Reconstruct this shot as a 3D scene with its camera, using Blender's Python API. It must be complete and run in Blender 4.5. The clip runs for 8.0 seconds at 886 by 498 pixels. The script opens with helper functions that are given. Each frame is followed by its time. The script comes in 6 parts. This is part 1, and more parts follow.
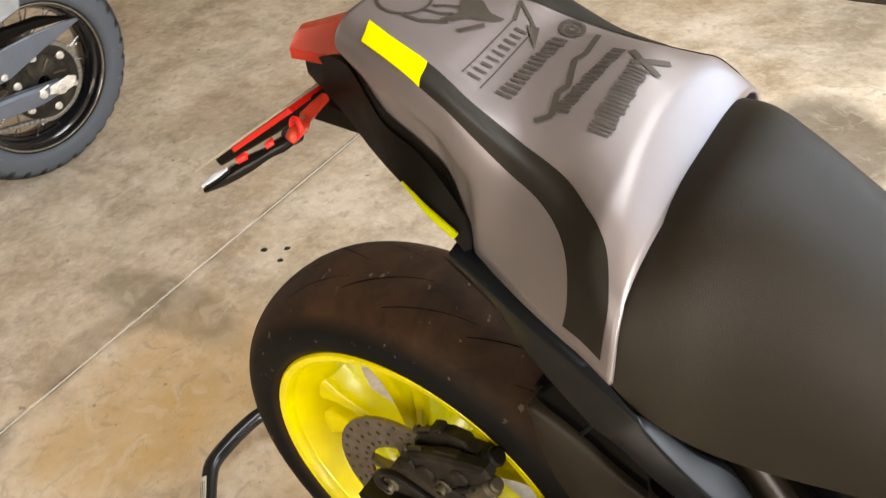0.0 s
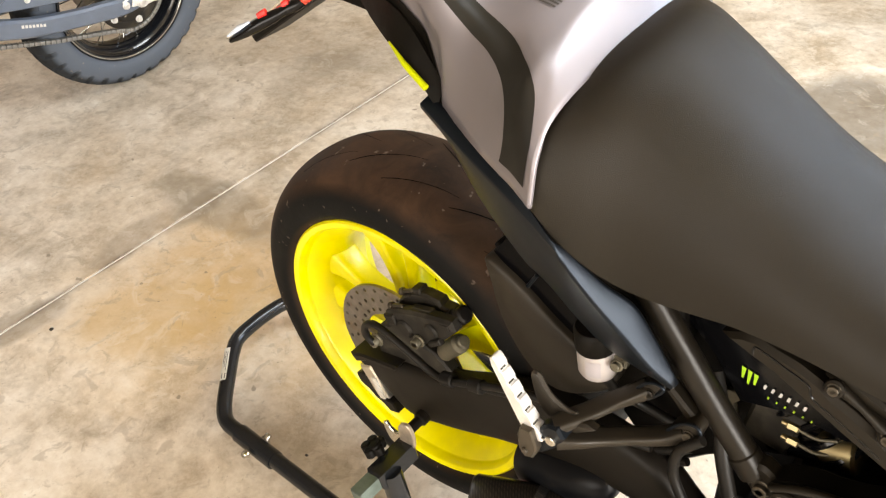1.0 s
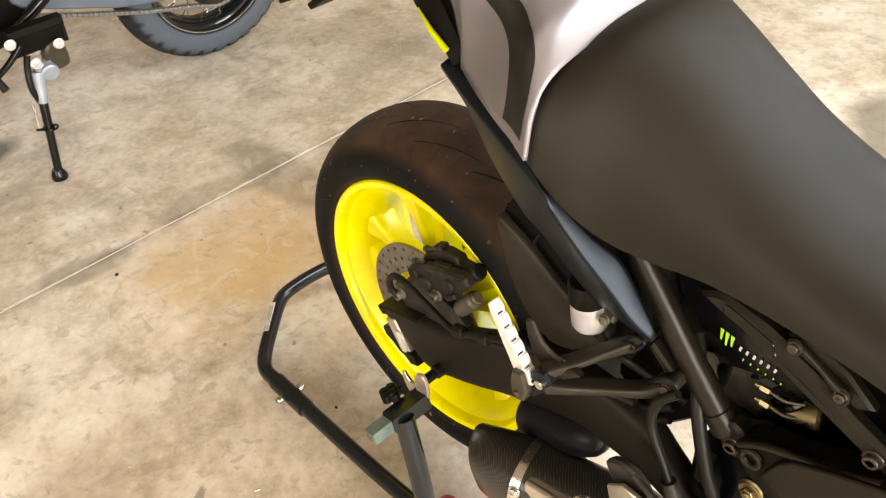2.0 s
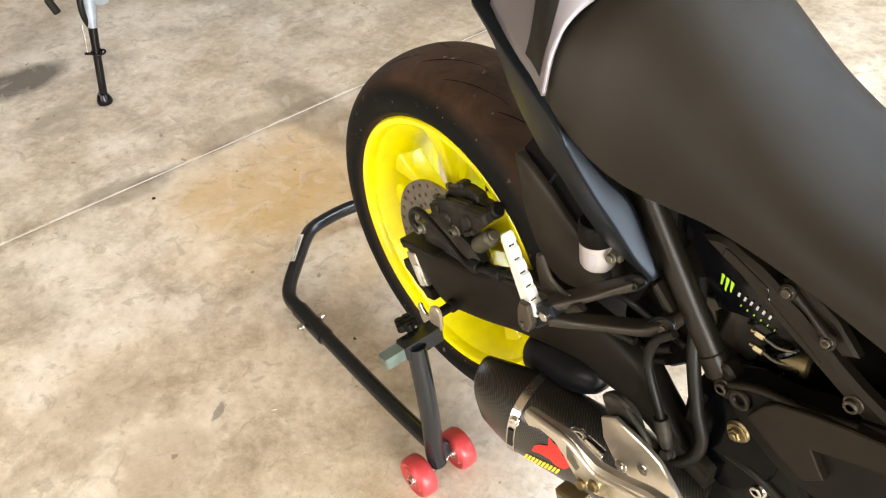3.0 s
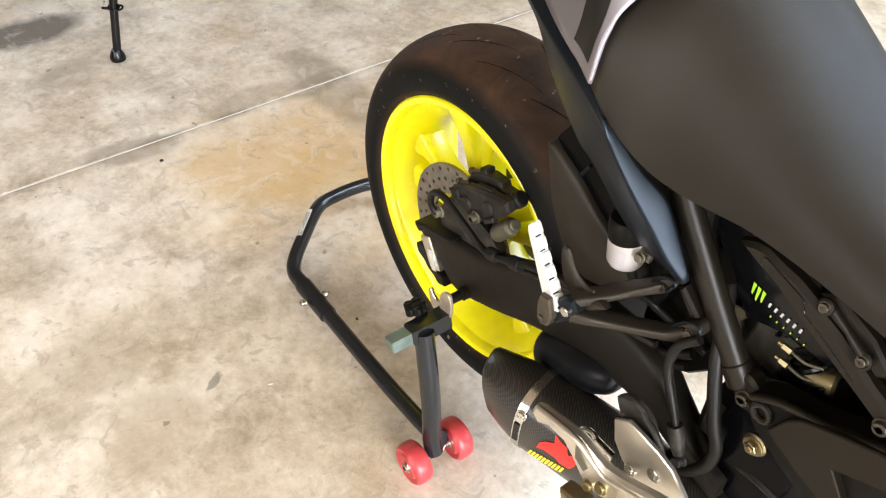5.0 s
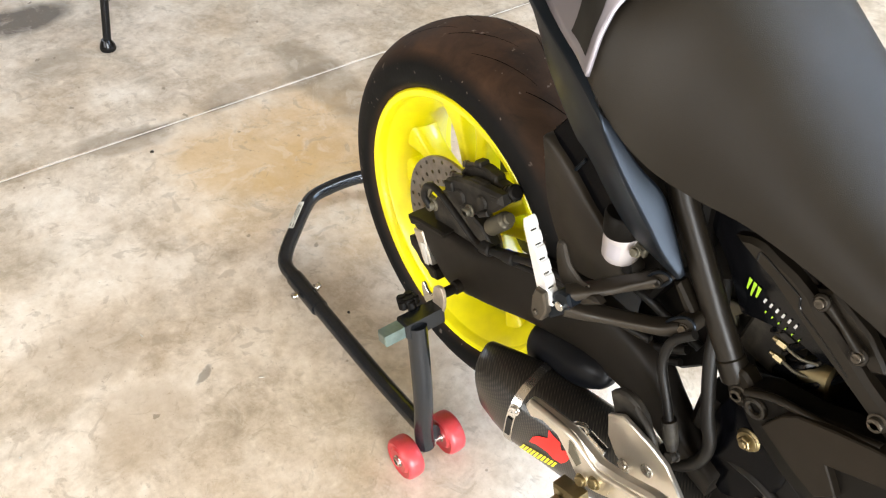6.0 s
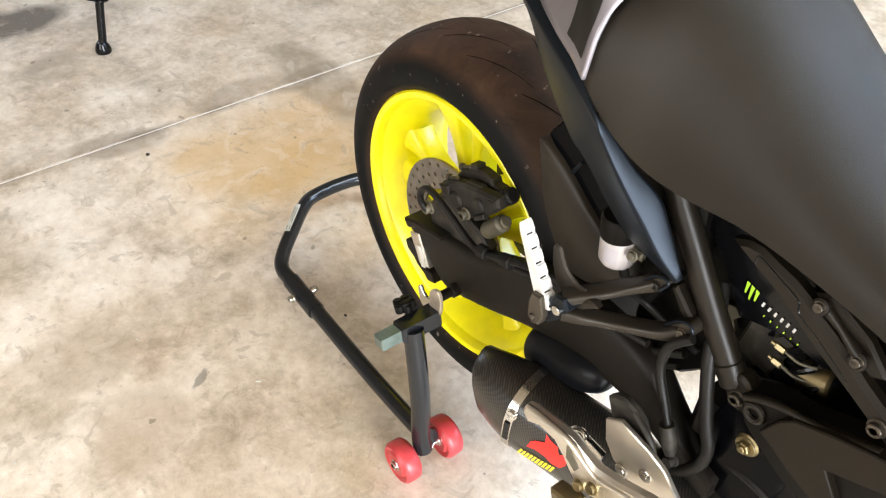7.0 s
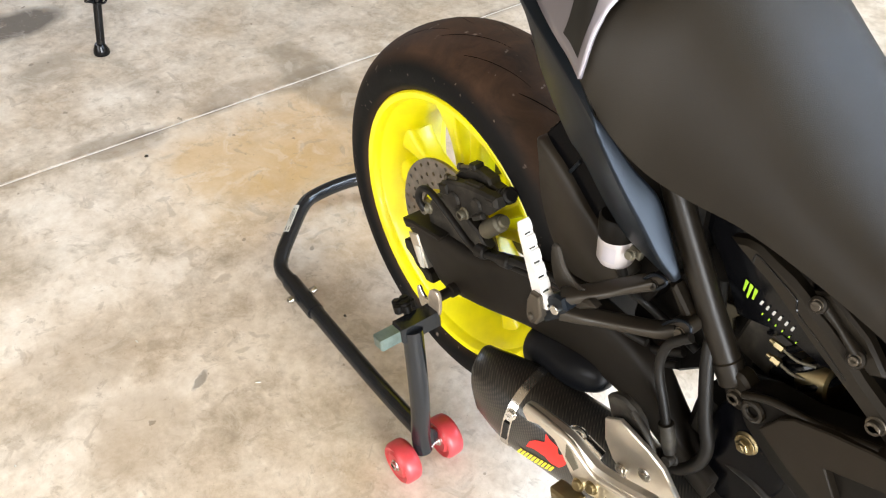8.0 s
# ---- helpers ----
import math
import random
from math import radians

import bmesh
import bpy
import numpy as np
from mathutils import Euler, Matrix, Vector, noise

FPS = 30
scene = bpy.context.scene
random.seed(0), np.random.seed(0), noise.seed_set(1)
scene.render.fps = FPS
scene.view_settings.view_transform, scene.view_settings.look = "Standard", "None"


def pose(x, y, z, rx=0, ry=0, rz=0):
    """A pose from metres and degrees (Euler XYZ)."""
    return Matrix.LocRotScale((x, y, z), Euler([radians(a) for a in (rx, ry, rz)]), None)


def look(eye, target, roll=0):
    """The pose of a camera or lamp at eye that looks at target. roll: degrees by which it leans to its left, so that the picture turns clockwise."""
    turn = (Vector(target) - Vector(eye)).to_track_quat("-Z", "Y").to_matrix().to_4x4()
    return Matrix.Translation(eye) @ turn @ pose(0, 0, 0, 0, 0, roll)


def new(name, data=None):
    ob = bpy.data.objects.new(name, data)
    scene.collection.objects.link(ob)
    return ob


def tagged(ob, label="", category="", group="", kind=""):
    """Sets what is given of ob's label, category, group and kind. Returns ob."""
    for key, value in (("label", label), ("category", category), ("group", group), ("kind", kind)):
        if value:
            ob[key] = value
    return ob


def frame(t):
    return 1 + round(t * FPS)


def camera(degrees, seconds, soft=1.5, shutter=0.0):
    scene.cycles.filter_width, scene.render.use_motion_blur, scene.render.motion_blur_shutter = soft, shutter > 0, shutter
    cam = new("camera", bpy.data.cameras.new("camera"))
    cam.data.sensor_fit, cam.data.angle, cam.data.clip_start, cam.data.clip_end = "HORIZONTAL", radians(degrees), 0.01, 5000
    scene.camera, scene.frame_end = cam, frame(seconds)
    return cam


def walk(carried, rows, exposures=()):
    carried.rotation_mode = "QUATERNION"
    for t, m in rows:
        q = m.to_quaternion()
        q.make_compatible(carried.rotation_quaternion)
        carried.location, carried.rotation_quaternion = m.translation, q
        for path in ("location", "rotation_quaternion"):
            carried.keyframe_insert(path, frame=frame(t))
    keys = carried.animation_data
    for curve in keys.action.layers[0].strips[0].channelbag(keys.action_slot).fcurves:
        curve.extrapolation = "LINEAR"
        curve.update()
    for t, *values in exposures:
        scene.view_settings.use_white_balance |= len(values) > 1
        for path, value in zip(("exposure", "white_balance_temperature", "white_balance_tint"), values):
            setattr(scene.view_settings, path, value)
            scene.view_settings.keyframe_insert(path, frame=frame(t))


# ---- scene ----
cam = camera(56.0, 8.0, soft=1.2, shutter=0.25)
# seconds, eye x, y, z, then the turn: tilt from straight down, heading, roll
PATH = [
    (0.0, 0.4755, -0.5551, 1.2987, 51.197, 38.05, -7.935),
    (0.5, 0.5787, -0.5958, 1.2995, 50.128, 43.381, -6.196),
    (1.0, 0.6492, -0.6416, 1.2808, 49.973, 43.934, -5.561),
    (1.2, 0.66, -0.6548, 1.2855, 49.344, 42.609, -5.959),
    (2.3, 0.79, -0.6678, 1.2845, 50.335, 52.409, -4.277),
    (2.5, 0.7981, -0.669, 1.2774, 49.333, 52.445, -3.559),
    (3.0, 0.8127, -0.6873, 1.2855, 47.836, 53.338, -2.953),
    (3.5, 0.8126, -0.6932, 1.2873, 48.413, 54.565, -2.183),
    (4.0, 0.7975, -0.6958, 1.2668, 47.849, 54.361, -0.651),
    (4.5, 0.7824, -0.7002, 1.2617, 46.961, 53.278, 1.252),
    (5.0, 0.7785, -0.704, 1.2639, 47.026, 52.737, 2.112),
    (6.5, 0.7693, -0.7054, 1.257, 46.541, 51.521, 3.332),
    (7.0, 0.7676, -0.6977, 1.2574, 46.655, 51.656, 2.977),
    (7.5, 0.7675, -0.7, 1.2572, 46.697, 51.758, 2.837),
    (8.0, 0.7685, -0.6949, 1.2575, 46.624, 51.698, 2.594),
]


def eye_pose(x, y, z, tilt, heading, roll):
    return Matrix.Translation((x, y, z)) @ pose(0, 0, 0, 0, 0, heading) @ pose(0, 0, 0, tilt) @ pose(0, 0, 0, 0, 0, roll)


walk(cam, [(t, eye_pose(*r)) for t, *r in PATH],
     exposures=[(0.0, -0.21, 8700, 14), (0.5, -0.09, 8600, 13), (1.0, 0.20, 8100, 13), (2.4, 0.13, 8500, 12), (3.2, 0.26, 7400, 11), (5.0, 0.33, 7000, 11), (8.0, 0.33, 6900, 11)])

# ---- light ----
world = bpy.data.worlds.new("sky")
scene.world = world
world.use_nodes = True
wn = world.node_tree.nodes
sky = wn.new("ShaderNodeTexSky")
sky.sky_type, sky.sun_disc = "NISHITA", False
sky.sun_elevation, sky.sun_rotation = radians(55), radians(310)
world.node_tree.links.new(sky.outputs[0], wn["Background"].inputs[0])
wn["Background"].inputs[1].default_value = 0.15

sun_data = bpy.data.lights.new("sun", "SUN")
sun_data.energy, sun_data.angle, sun_data.color = 3.5, radians(0.5), (1.0, 0.95, 0.87)
sun = new("sun", sun_data)
sun.matrix_world = look((-6, 5, 11), (0, 0, 0))


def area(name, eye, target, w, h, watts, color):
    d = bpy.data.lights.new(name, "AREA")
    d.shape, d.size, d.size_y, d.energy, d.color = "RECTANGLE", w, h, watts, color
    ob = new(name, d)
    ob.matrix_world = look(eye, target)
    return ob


X0, X1, Y0, Y1, HIGH = -4.4, 4.6, -3.6, 2.5, 2.8
# daylight through the open garage door
area("door_daylight", (X1 - 0.04, -0.6, 1.2), (0.0, -0.3, 0.9), 3.9, 2.3, 640, (0.82, 0.90, 1.0))
# no window is seen to the west: lamp added to brighten the far floor
area("added_west_light", (X0 + 0.04, 0.6, 1.6), (-1.6, 0.6, 0.0), 2.1, 1.1, 11, (0.90, 0.95, 1.0))
# unseen overhead lamp, added for the highlight on the cowl's flare
area("unseen_roof_light", (1.05, 1.5, HIGH + 0.04), (1.05, 1.5, 0.0), 0.86, 1.56, 70, (0.70, 0.84, 1.0))
# unseen bluish lamp, added so that the cowl's flare shines at the start
area("added_north_light", (1.9, Y1 - 0.04, 1.7), (0.9, 0.4, 0.4), 2.1, 1.3, 85, (0.46, 0.67, 1.0))
# unseen lamp on the camera's side, added to fill the near floor and seat flank
area("added_south_light", (0.7, Y0 + 0.04, 1.45), (0.4, 0.0, 0.5), 2.7, 1.7, 78, (0.95, 0.97, 1.0))

# ---- materials ----
def ramp(nt, fac, stops):
    r = nt.nodes.new("ShaderNodeValToRGB")
    while len(r.color_ramp.elements) < len(stops):
        r.color_ramp.elements.new(0.5)
    for e, (p, c) in zip(r.color_ramp.elements, stops):
        e.position, e.color = p, (*c, 1) if len(c) == 3 else c
    nt.links.new(fac, r.inputs[0])
    return r.outputs[0]


def noise_fac(nt, vec, scale, detail=4.0, rough=0.55, distort=0.0):
    n = nt.nodes.new("ShaderNodeTexNoise")
    n.inputs["Scale"].default_value, n.inputs["Detail"].default_value = scale, detail
    n.inputs["Roughness"].default_value, n.inputs["Distortion"].default_value = rough, distort
    nt.links.new(vec, n.inputs["Vector"])
    return n.outputs["Fac"]


def mixed(nt, fac, a, b, blend="MIX"):
    m = nt.nodes.new("ShaderNodeMix")
    m.data_type, m.blend_type = "RGBA", blend
    for sock, v in ((m.inputs[0], fac), (m.inputs[6], a), (m.inputs[7], b)):
        if isinstance(v, (int, float)):
            sock.default_value = v
        elif isinstance(v, tuple):
            sock.default_value = (*v, 1)
        else:
            nt.links.new(v, sock)
    return m.outputs[2]


def base(name):
    m = bpy.data.materials.new(name)
    m.use_nodes = True
    nt = m.node_tree
    tc = nt.nodes.new("ShaderNodeTexCoord")
    return m, nt, nt.nodes["Principled BSDF"], tc.outputs["Object"]


def bumped(nt, bsdf, height, strength, dist=0.001):
    b = nt.nodes.new("ShaderNodeBump")
    b.inputs["Strength"].default_value, b.inputs["Distance"].default_value = strength, dist
    nt.links.new(height, b.inputs["Height"])
    nt.links.new(b.outputs[0], bsdf.inputs["Normal"])


def mat(name, col, rough=0.5, metal=0.0, var=0.25, scale=25.0, grain=0.0, gscale=900.0, coat=0.0, dirt=None, dirt_at=0.62, spec=0.5):
    """A surface with grain at a fine scale, patchiness at a coarse one and optional dirt."""
    m, nt, bsdf, vec = base(name)
    dark = tuple(c * (1 - var) for c in col)
    light = tuple(min(1, c * (1 + var * 0.6)) for c in col)
    n1 = noise_fac(nt, vec, scale, 5)
    c = ramp(nt, n1, [(0.3, dark), (0.7, light)])
    if dirt:
        n2 = noise_fac(nt, vec, scale * 0.45, 8, 0.65, 0.4)
        c = mixed(nt, ramp(nt, n2, [(dirt_at - 0.08, (0, 0, 0)), (dirt_at + 0.12, (1, 1, 1))]), c, dirt)
    nt.links.new(c, bsdf.inputs["Base Color"])
    r = nt.nodes.new("ShaderNodeMapRange")
    r.inputs[3].default_value, r.inputs[4].default_value = max(0.02, rough * 0.8), min(1, rough * 1.2)
    nt.links.new(noise_fac(nt, vec, scale * 2.3, 6), r.inputs[0])
    nt.links.new(r.outputs[0], bsdf.inputs["Roughness"])
    bsdf.inputs["Metallic"].default_value = metal
    bsdf.inputs["Specular IOR Level"].default_value = spec
    bsdf.inputs["Coat Weight"].default_value = coat
    bsdf.inputs["Coat Roughness"].default_value = 0.08
    if grain:
        bumped(nt, bsdf, noise_fac(nt, vec, gscale, 3), grain, 0.0006)
    return m


def concrete():
    """Old trowelled garage slab: mottled beige grey, rust and oil stains, scratches, half polished."""
    m, nt, bsdf, vec = base("concrete")
    big = noise_fac(nt, vec, 1.7, 5, 0.5, 0.4)
    mid = noise_fac(nt, vec, 4.6, 10, 0.66, 0.12)
    wisp = noise_fac(nt, vec, 7.0, 9, 0.66, 0.5)
    fine = noise_fac(nt, vec, 40, 8, 0.7)
    grit = noise_fac(nt, vec, 17, 9, 0.72, 0.6)
    c = ramp(nt, mid, [(0.32, (0.36, 0.29, 0.21)), (0.43, (0.54, 0.455, 0.355)), (0.53, (0.69, 0.605, 0.50)), (0.66, (0.80, 0.735, 0.64))])
    c = mixed(nt, ramp(nt, big, [(0.46, (0, 0, 0)), (0.68, (0.5, 0.5, 0.5))]), c, (0.50, 0.375, 0.24))
    c = mixed(nt, ramp(nt, wisp, [(0.58, (0, 0, 0)), (0.74, (0.6, 0.6, 0.6))]), c, (0.25, 0.185, 0.12))
    grey = noise_fac(nt, vec, 3.4, 7, 0.6, 0.7)
    c = mixed(nt, ramp(nt, grey, [(0.52, (0, 0, 0)), (0.68, (0.6, 0.6, 0.6))]), c, (0.38, 0.325, 0.25))
    c = mixed(nt, ramp(nt, grit, [(0.54, (0, 0, 0)), (0.66, (0.42, 0.42, 0.42))]), c, (0.36, 0.295, 0.215))
    c = mixed(nt, ramp(nt, grit, [(0.34, (0.35, 0.35, 0.35)), (0.46, (0, 0, 0))]), c, (0.78, 0.71, 0.60))
    c = mixed(nt, 0.55, c, ramp(nt, fine, [(0.3, (0.2, 0.2, 0.2)), (0.7, (0.85, 0.85, 0.85))]), "SOFT_LIGHT")

    def spot(x, y, rx, ry, turn):
        """A ragged blot of about these radii."""
        mp = nt.nodes.new("ShaderNodeMapping")
        mp.vector_type = "TEXTURE"
        mp.inputs["Location"].default_value = (x + 0.45 * rx, y + 0.45 * ry, 0)
        mp.inputs["Rotation"].default_value = (0, 0, radians(turn))
        mp.inputs["Scale"].default_value = (rx, ry, 1)
        wob = nt.nodes.new("ShaderNodeVectorMath")
        wob.operation = "MULTIPLY_ADD"
        nz = nt.nodes.new("ShaderNodeTexNoise")
        nz.inputs["Scale"].default_value, nz.inputs["Detail"].default_value = min(40.0, max(4.0, 1.1 / max(rx, ry))), 7
        nt.links.new(vec, nz.inputs["Vector"])
        nt.links.new(nz.outputs["Color"], wob.inputs[0])
        wob.inputs[1].default_value = (0.9 * rx, 0.9 * ry, 0)
        nt.links.new(vec, wob.inputs[2])
        nt.links.new(wob.outputs[0], mp.inputs["Vector"])
        g = nt.nodes.new("ShaderNodeTexGradient")
        g.gradient_type = "SPHERICAL"
        nt.links.new(mp.outputs[0], g.inputs[0])
        return ramp(nt, g.outputs["Fac"], [(0.03, (0, 0, 0)), (0.90 if rx > 0.3 else 0.36, (1, 1, 1))])

    for x, y, rx, ry, turn, colour, amount in STAINS:
        s = spot(x, y, rx, ry, turn)
        mul = nt.nodes.new("ShaderNodeMath")
        mul.operation = "MULTIPLY"
        mul.inputs[1].default_value = amount
        nt.links.new(s, mul.inputs[0])
        worn = ramp(nt, noise_fac(nt, vec, 6.5, 8, 0.68, 0.6), [(0.36, (0.42, 0.42, 0.42)), (0.60, (1, 1, 1))])
        c = mixed(nt, mixed(nt, 1.0, mul.outputs[0], worn, "MULTIPLY") if rx > 0.3 else mul.outputs[0], c, colour)
    # grime rubbed into the slab along the saw cut, broken up along its length
    cut = nt.nodes.new("ShaderNodeVectorMath")
    cut.operation = "DOT_PRODUCT"
    cut.inputs[1].default_value = (1, 0.015, 0)
    nt.links.new(vec, cut.inputs[0])
    near = nt.nodes.new("ShaderNodeMath")
    near.operation = "SUBTRACT"
    near.inputs[1].default_value = -1.042
    nt.links.new(cut.outputs["Value"], near.inputs[0])
    away = nt.nodes.new("ShaderNodeMath")
    away.operation = "ABSOLUTE"
    nt.links.new(near.outputs[0], away.inputs[0])
    band = ramp(nt, away.outputs[0], [(0.0045, (0.85, 0.85, 0.85)), (0.009, (0.3, 0.3, 0.3)), (0.026, (0, 0, 0))])
    c = mixed(nt, mixed(nt, 1.0, band, ramp(nt, noise_fac(nt, vec, 11, 6, 0.65), [(0.38, (0, 0, 0)), (0.6, (1, 1, 1))]), "MULTIPLY"), c, (0.13, 0.10, 0.065))
    # small dark wisps
    hair = noise_fac(nt, vec, 15, 8, 0.66, 2.2)
    c = mixed(nt, ramp(nt, hair, [(0.60, (0, 0, 0)), (0.74, (0.45, 0.45, 0.45))]), c, (0.27, 0.20, 0.125))
    # crisp little smudges and rubbed pale patches
    smudge = noise_fac(nt, vec, 19, 5, 0.62, 0.9)
    c = mixed(nt, ramp(nt, smudge, [(0.585, (0, 0, 0)), (0.65, (0.42, 0.42, 0.42))]), c, (0.33, 0.26, 0.185))
    rubbed = noise_fac(nt, vec, 12, 6, 0.66, 0.7)
    c = mixed(nt, ramp(nt, rubbed, [(0.56, (0, 0, 0)), (0.64, (0.22, 0.22, 0.22))]), c, (0.80, 0.74, 0.65))
    pits = noise_fac(nt, vec, 120, 2, 0.5)
    c = mixed(nt, ramp(nt, pits, [(0.70, (0, 0, 0)), (0.74, (0.4, 0.4, 0.4))]), c, (0.24, 0.19, 0.14))
    # dark specks and pale scratches
    sp = ramp(nt, noise_fac(nt, vec, 26, 2, 0.4), [(0.745, (0, 0, 0)), (0.76, (0.6, 0.6, 0.6))])
    c = mixed(nt, sp, c, (0.16, 0.12, 0.08))
    pale = ramp(nt, noise_fac(nt, vec, 7, 9, 0.68, 0.9), [(0.60, (0, 0, 0)), (0.72, (0.42, 0.42, 0.42))])
    c = mixed(nt, pale, c, (0.74, 0.67, 0.57))
    nt.links.new(c, bsdf.inputs["Base Color"])
    r = nt.nodes.new("ShaderNodeMapRange")
    r.inputs[3].default_value, r.inputs[4].default_value = 0.32, 0.7
    nt.links.new(mid, r.inputs[0])
    nt.links.new(r.outputs[0], bsdf.inputs["Roughness"])
    bumped(nt, bsdf, fine, 0.25, 0.0008)
    return m


def carbon():
    """Woven carbon fibre under lacquer."""
    m, nt, bsdf, vec = base("carbon")
    mp = nt.nodes.new("ShaderNodeMapping")
    mp.inputs["Rotation"].default_value = (0, radians(-20), 0)
    nt.links.new(vec, mp.inputs["Vector"])
    facs = []
    for d in ("X", "Z"):
        w = nt.nodes.new("ShaderNodeTexWave")
        w.wave_type, w.bands_direction = "BANDS", "DIAGONAL" if d == "X" else "Z"
        w.inputs["Scale"].default_value, w.inputs["Distortion"].default_value = 105, 0.0
        nt.links.new(mp.outputs[0], w.inputs["Vector"])
        facs.append(w.outputs["Fac"])
    c = mixed(nt, facs[1], ramp(nt, facs[0], [(0.4, (0.004, 0.0036, 0.0032)), (0.6, (0.046, 0.039, 0.031))]), (0.016, 0.0145, 0.0125))
    nt.links.new(c, bsdf.inputs["Base Color"])
    bsdf.inputs["Roughness"].default_value = 0.34
    bsdf.inputs["Specular IOR Level"].default_value = 0.35
    bsdf.inputs["Coat Weight"].default_value = 0.45
    bsdf.inputs["Coat Roughness"].default_value = 0.12
    return m


def tyre_mat(name, dust, amount, low=0.35, high=0.75, edge=0.087, side=(0.0042, 0.004, 0.0038)):
    """Rubber: dusty brown on the tread (local height from the axle grows with radius), black on the flanks."""
    m, nt, bsdf, vec = base(name)
    n = noise_fac(nt, vec, 14, 8, 0.65, 0.5)
    sep = nt.nodes.new("ShaderNodeSeparateXYZ")
    nt.links.new(vec, sep.inputs[0])
    ab = nt.nodes.new("ShaderNodeMath")
    ab.operation = "ABSOLUTE"
    nt.links.new(sep.outputs["Y"], ab.inputs[0])
    flank = nt.nodes.new("ShaderNodeMapRange")
    flank.inputs[1].default_value, flank.inputs[2].default_value = edge - 0.012, edge
    nt.links.new(ab.outputs[0], flank.inputs[0])
    fine = noise_fac(nt, vec, 180, 4)
    c = mixed(nt, ramp(nt, n, [(low, (0, 0, 0)), (high, (amount, amount, amount))]), (0.0045, 0.004, 0.0036), dust)
    c = mixed(nt, flank.outputs[0], c, side)
    c = mixed(nt, ramp(nt, noise_fac(nt, vec, 75, 3, 0.4), [(0.69, (0, 0, 0)), (0.73, (0.5, 0.5, 0.5))]), c, (0.22, 0.18, 0.15))
    nt.links.new(c, bsdf.inputs["Base Color"])
    bsdf.inputs["Specular IOR Level"].default_value = 0.15
    r = nt.nodes.new("ShaderNodeMapRange")
    r.inputs[3].default_value, r.inputs[4].default_value = 0.5, 0.8
    nt.links.new(n, r.inputs[0])
    nt.links.new(r.outputs[0], bsdf.inputs["Roughness"])
    bumped(nt, bsdf, fine, 0.3, 0.0006)
    return m


def clear(name, col, rough=0.1, ior=1.49, alpha=1.0):
    m, nt, bsdf, vec = base(name)
    bsdf.inputs["Base Color"].default_value = (*col, 1)
    bsdf.inputs["Roughness"].default_value = rough
    bsdf.inputs["IOR"].default_value = ior
    bsdf.inputs["Transmission Weight"].default_value = alpha
    return m


# floor stains: x, y, radii, turn, colour, amount
STAINS = [
    (-0.70, 0.03, 0.52, 0.40, 30, (0.64, 0.41, 0.17), 0.76),
    (-0.80, 0.16, 0.34, 0.32, 30, (0.58, 0.35, 0.13), 0.50),
    (-0.80, -0.10, 0.22, 0.16, 40, (0.58, 0.38, 0.17), 0.5),
    (-1.77, -0.35, 0.11, 0.19, 8, (0.105, 0.085, 0.062), 0.92),
    (-1.47, -0.33, 0.09, 0.12, 20, (0.30, 0.24, 0.17), 0.55),
    (-1.03, -0.31, 0.06, 0.16, -12, (0.22, 0.17, 0.12), 0.55),
    (-1.085, 0.03, 0.06, 0.16, 5, (0.30, 0.23, 0.16), 0.5),
    (-1.05, 0.22, 0.05, 0.14, 8, (0.26, 0.21, 0.15), 0.5),
    (-0.20, -0.60, 0.10, 0.13, 30, (0.46, 0.37, 0.27), 0.5),
    (-0.42, -0.62, 0.14, 0.10, 70, (0.44, 0.36, 0.27), 0.45),
    (0.05, -0.95, 0.14, 0.12, 10, (0.36, 0.30, 0.22), 0.5),
    (0.17, 1.53, 0.22, 0.30, 20, (0.09, 0.07, 0.05), 0.7),
    (0.12, 2.2, 0.45, 0.35, 0, (0.14, 0.11, 0.08), 0.6),
    (-0.9, 1.6, 0.5, 0.22, 40, (0.15, 0.115, 0.08), 0.6),
    (-1.35, 1.0, 0.45, 0.3, 10, (0.17, 0.13, 0.09), 0.5),
    (-0.245, -0.455, 0.030, 0.010, 128, (0.20, 0.175, 0.15), 0.7),
    (-1.0, 0.25, 0.3, 0.1, 0, (0.2, 0.16, 0.11), 0.45),
]

M_FLOOR = concrete()
M_WALL = mat("plaster", (0.27, 0.215, 0.15), 0.85, var=0.08, scale=2.5, grain=0.2, gscale=120)
M_CEIL = mat("ceiling_boards", (0.27, 0.215, 0.15), 0.9, var=0.05, scale=2)
M_BASE = mat("dark_skirting", (0.035, 0.026, 0.018), 0.6, var=0.3)
M_CUT_LIT = mat("lit_cut_fill", (0.80, 0.76, 0.70), 0.9, var=0.1)
M_DARK = mat("joint_dark", (0.025, 0.019, 0.013), 0.9)
M_YELLOW = mat("yellow_paint", (0.86, 0.77, 0.008), 0.32, var=0.12, scale=18, coat=0.35, dirt=(0.55, 0.47, 0.03), dirt_at=0.66)
M_TAPE = mat("fluorescent_tape", (0.88, 0.85, 0.0), 0.4, var=0.05)
M_LIME = mat("lime_plastic", (0.55, 0.62, 0.01), 0.4, var=0.1)
M_TYRE = tyre_mat("tyre_rubber", (0.068, 0.036, 0.020), 1.0, 0.22, 0.68)
M_TYRE_GREY = tyre_mat("grey_tyre_rubber", (0.035, 0.040, 0.046), 1.0, 0.1, 0.75, 0.066, (0.080, 0.095, 0.118))
M_SILVER = mat("silver_paint", (0.228, 0.207, 0.222), 0.40, metal=0.45, var=0.06, scale=8, coat=0.14)
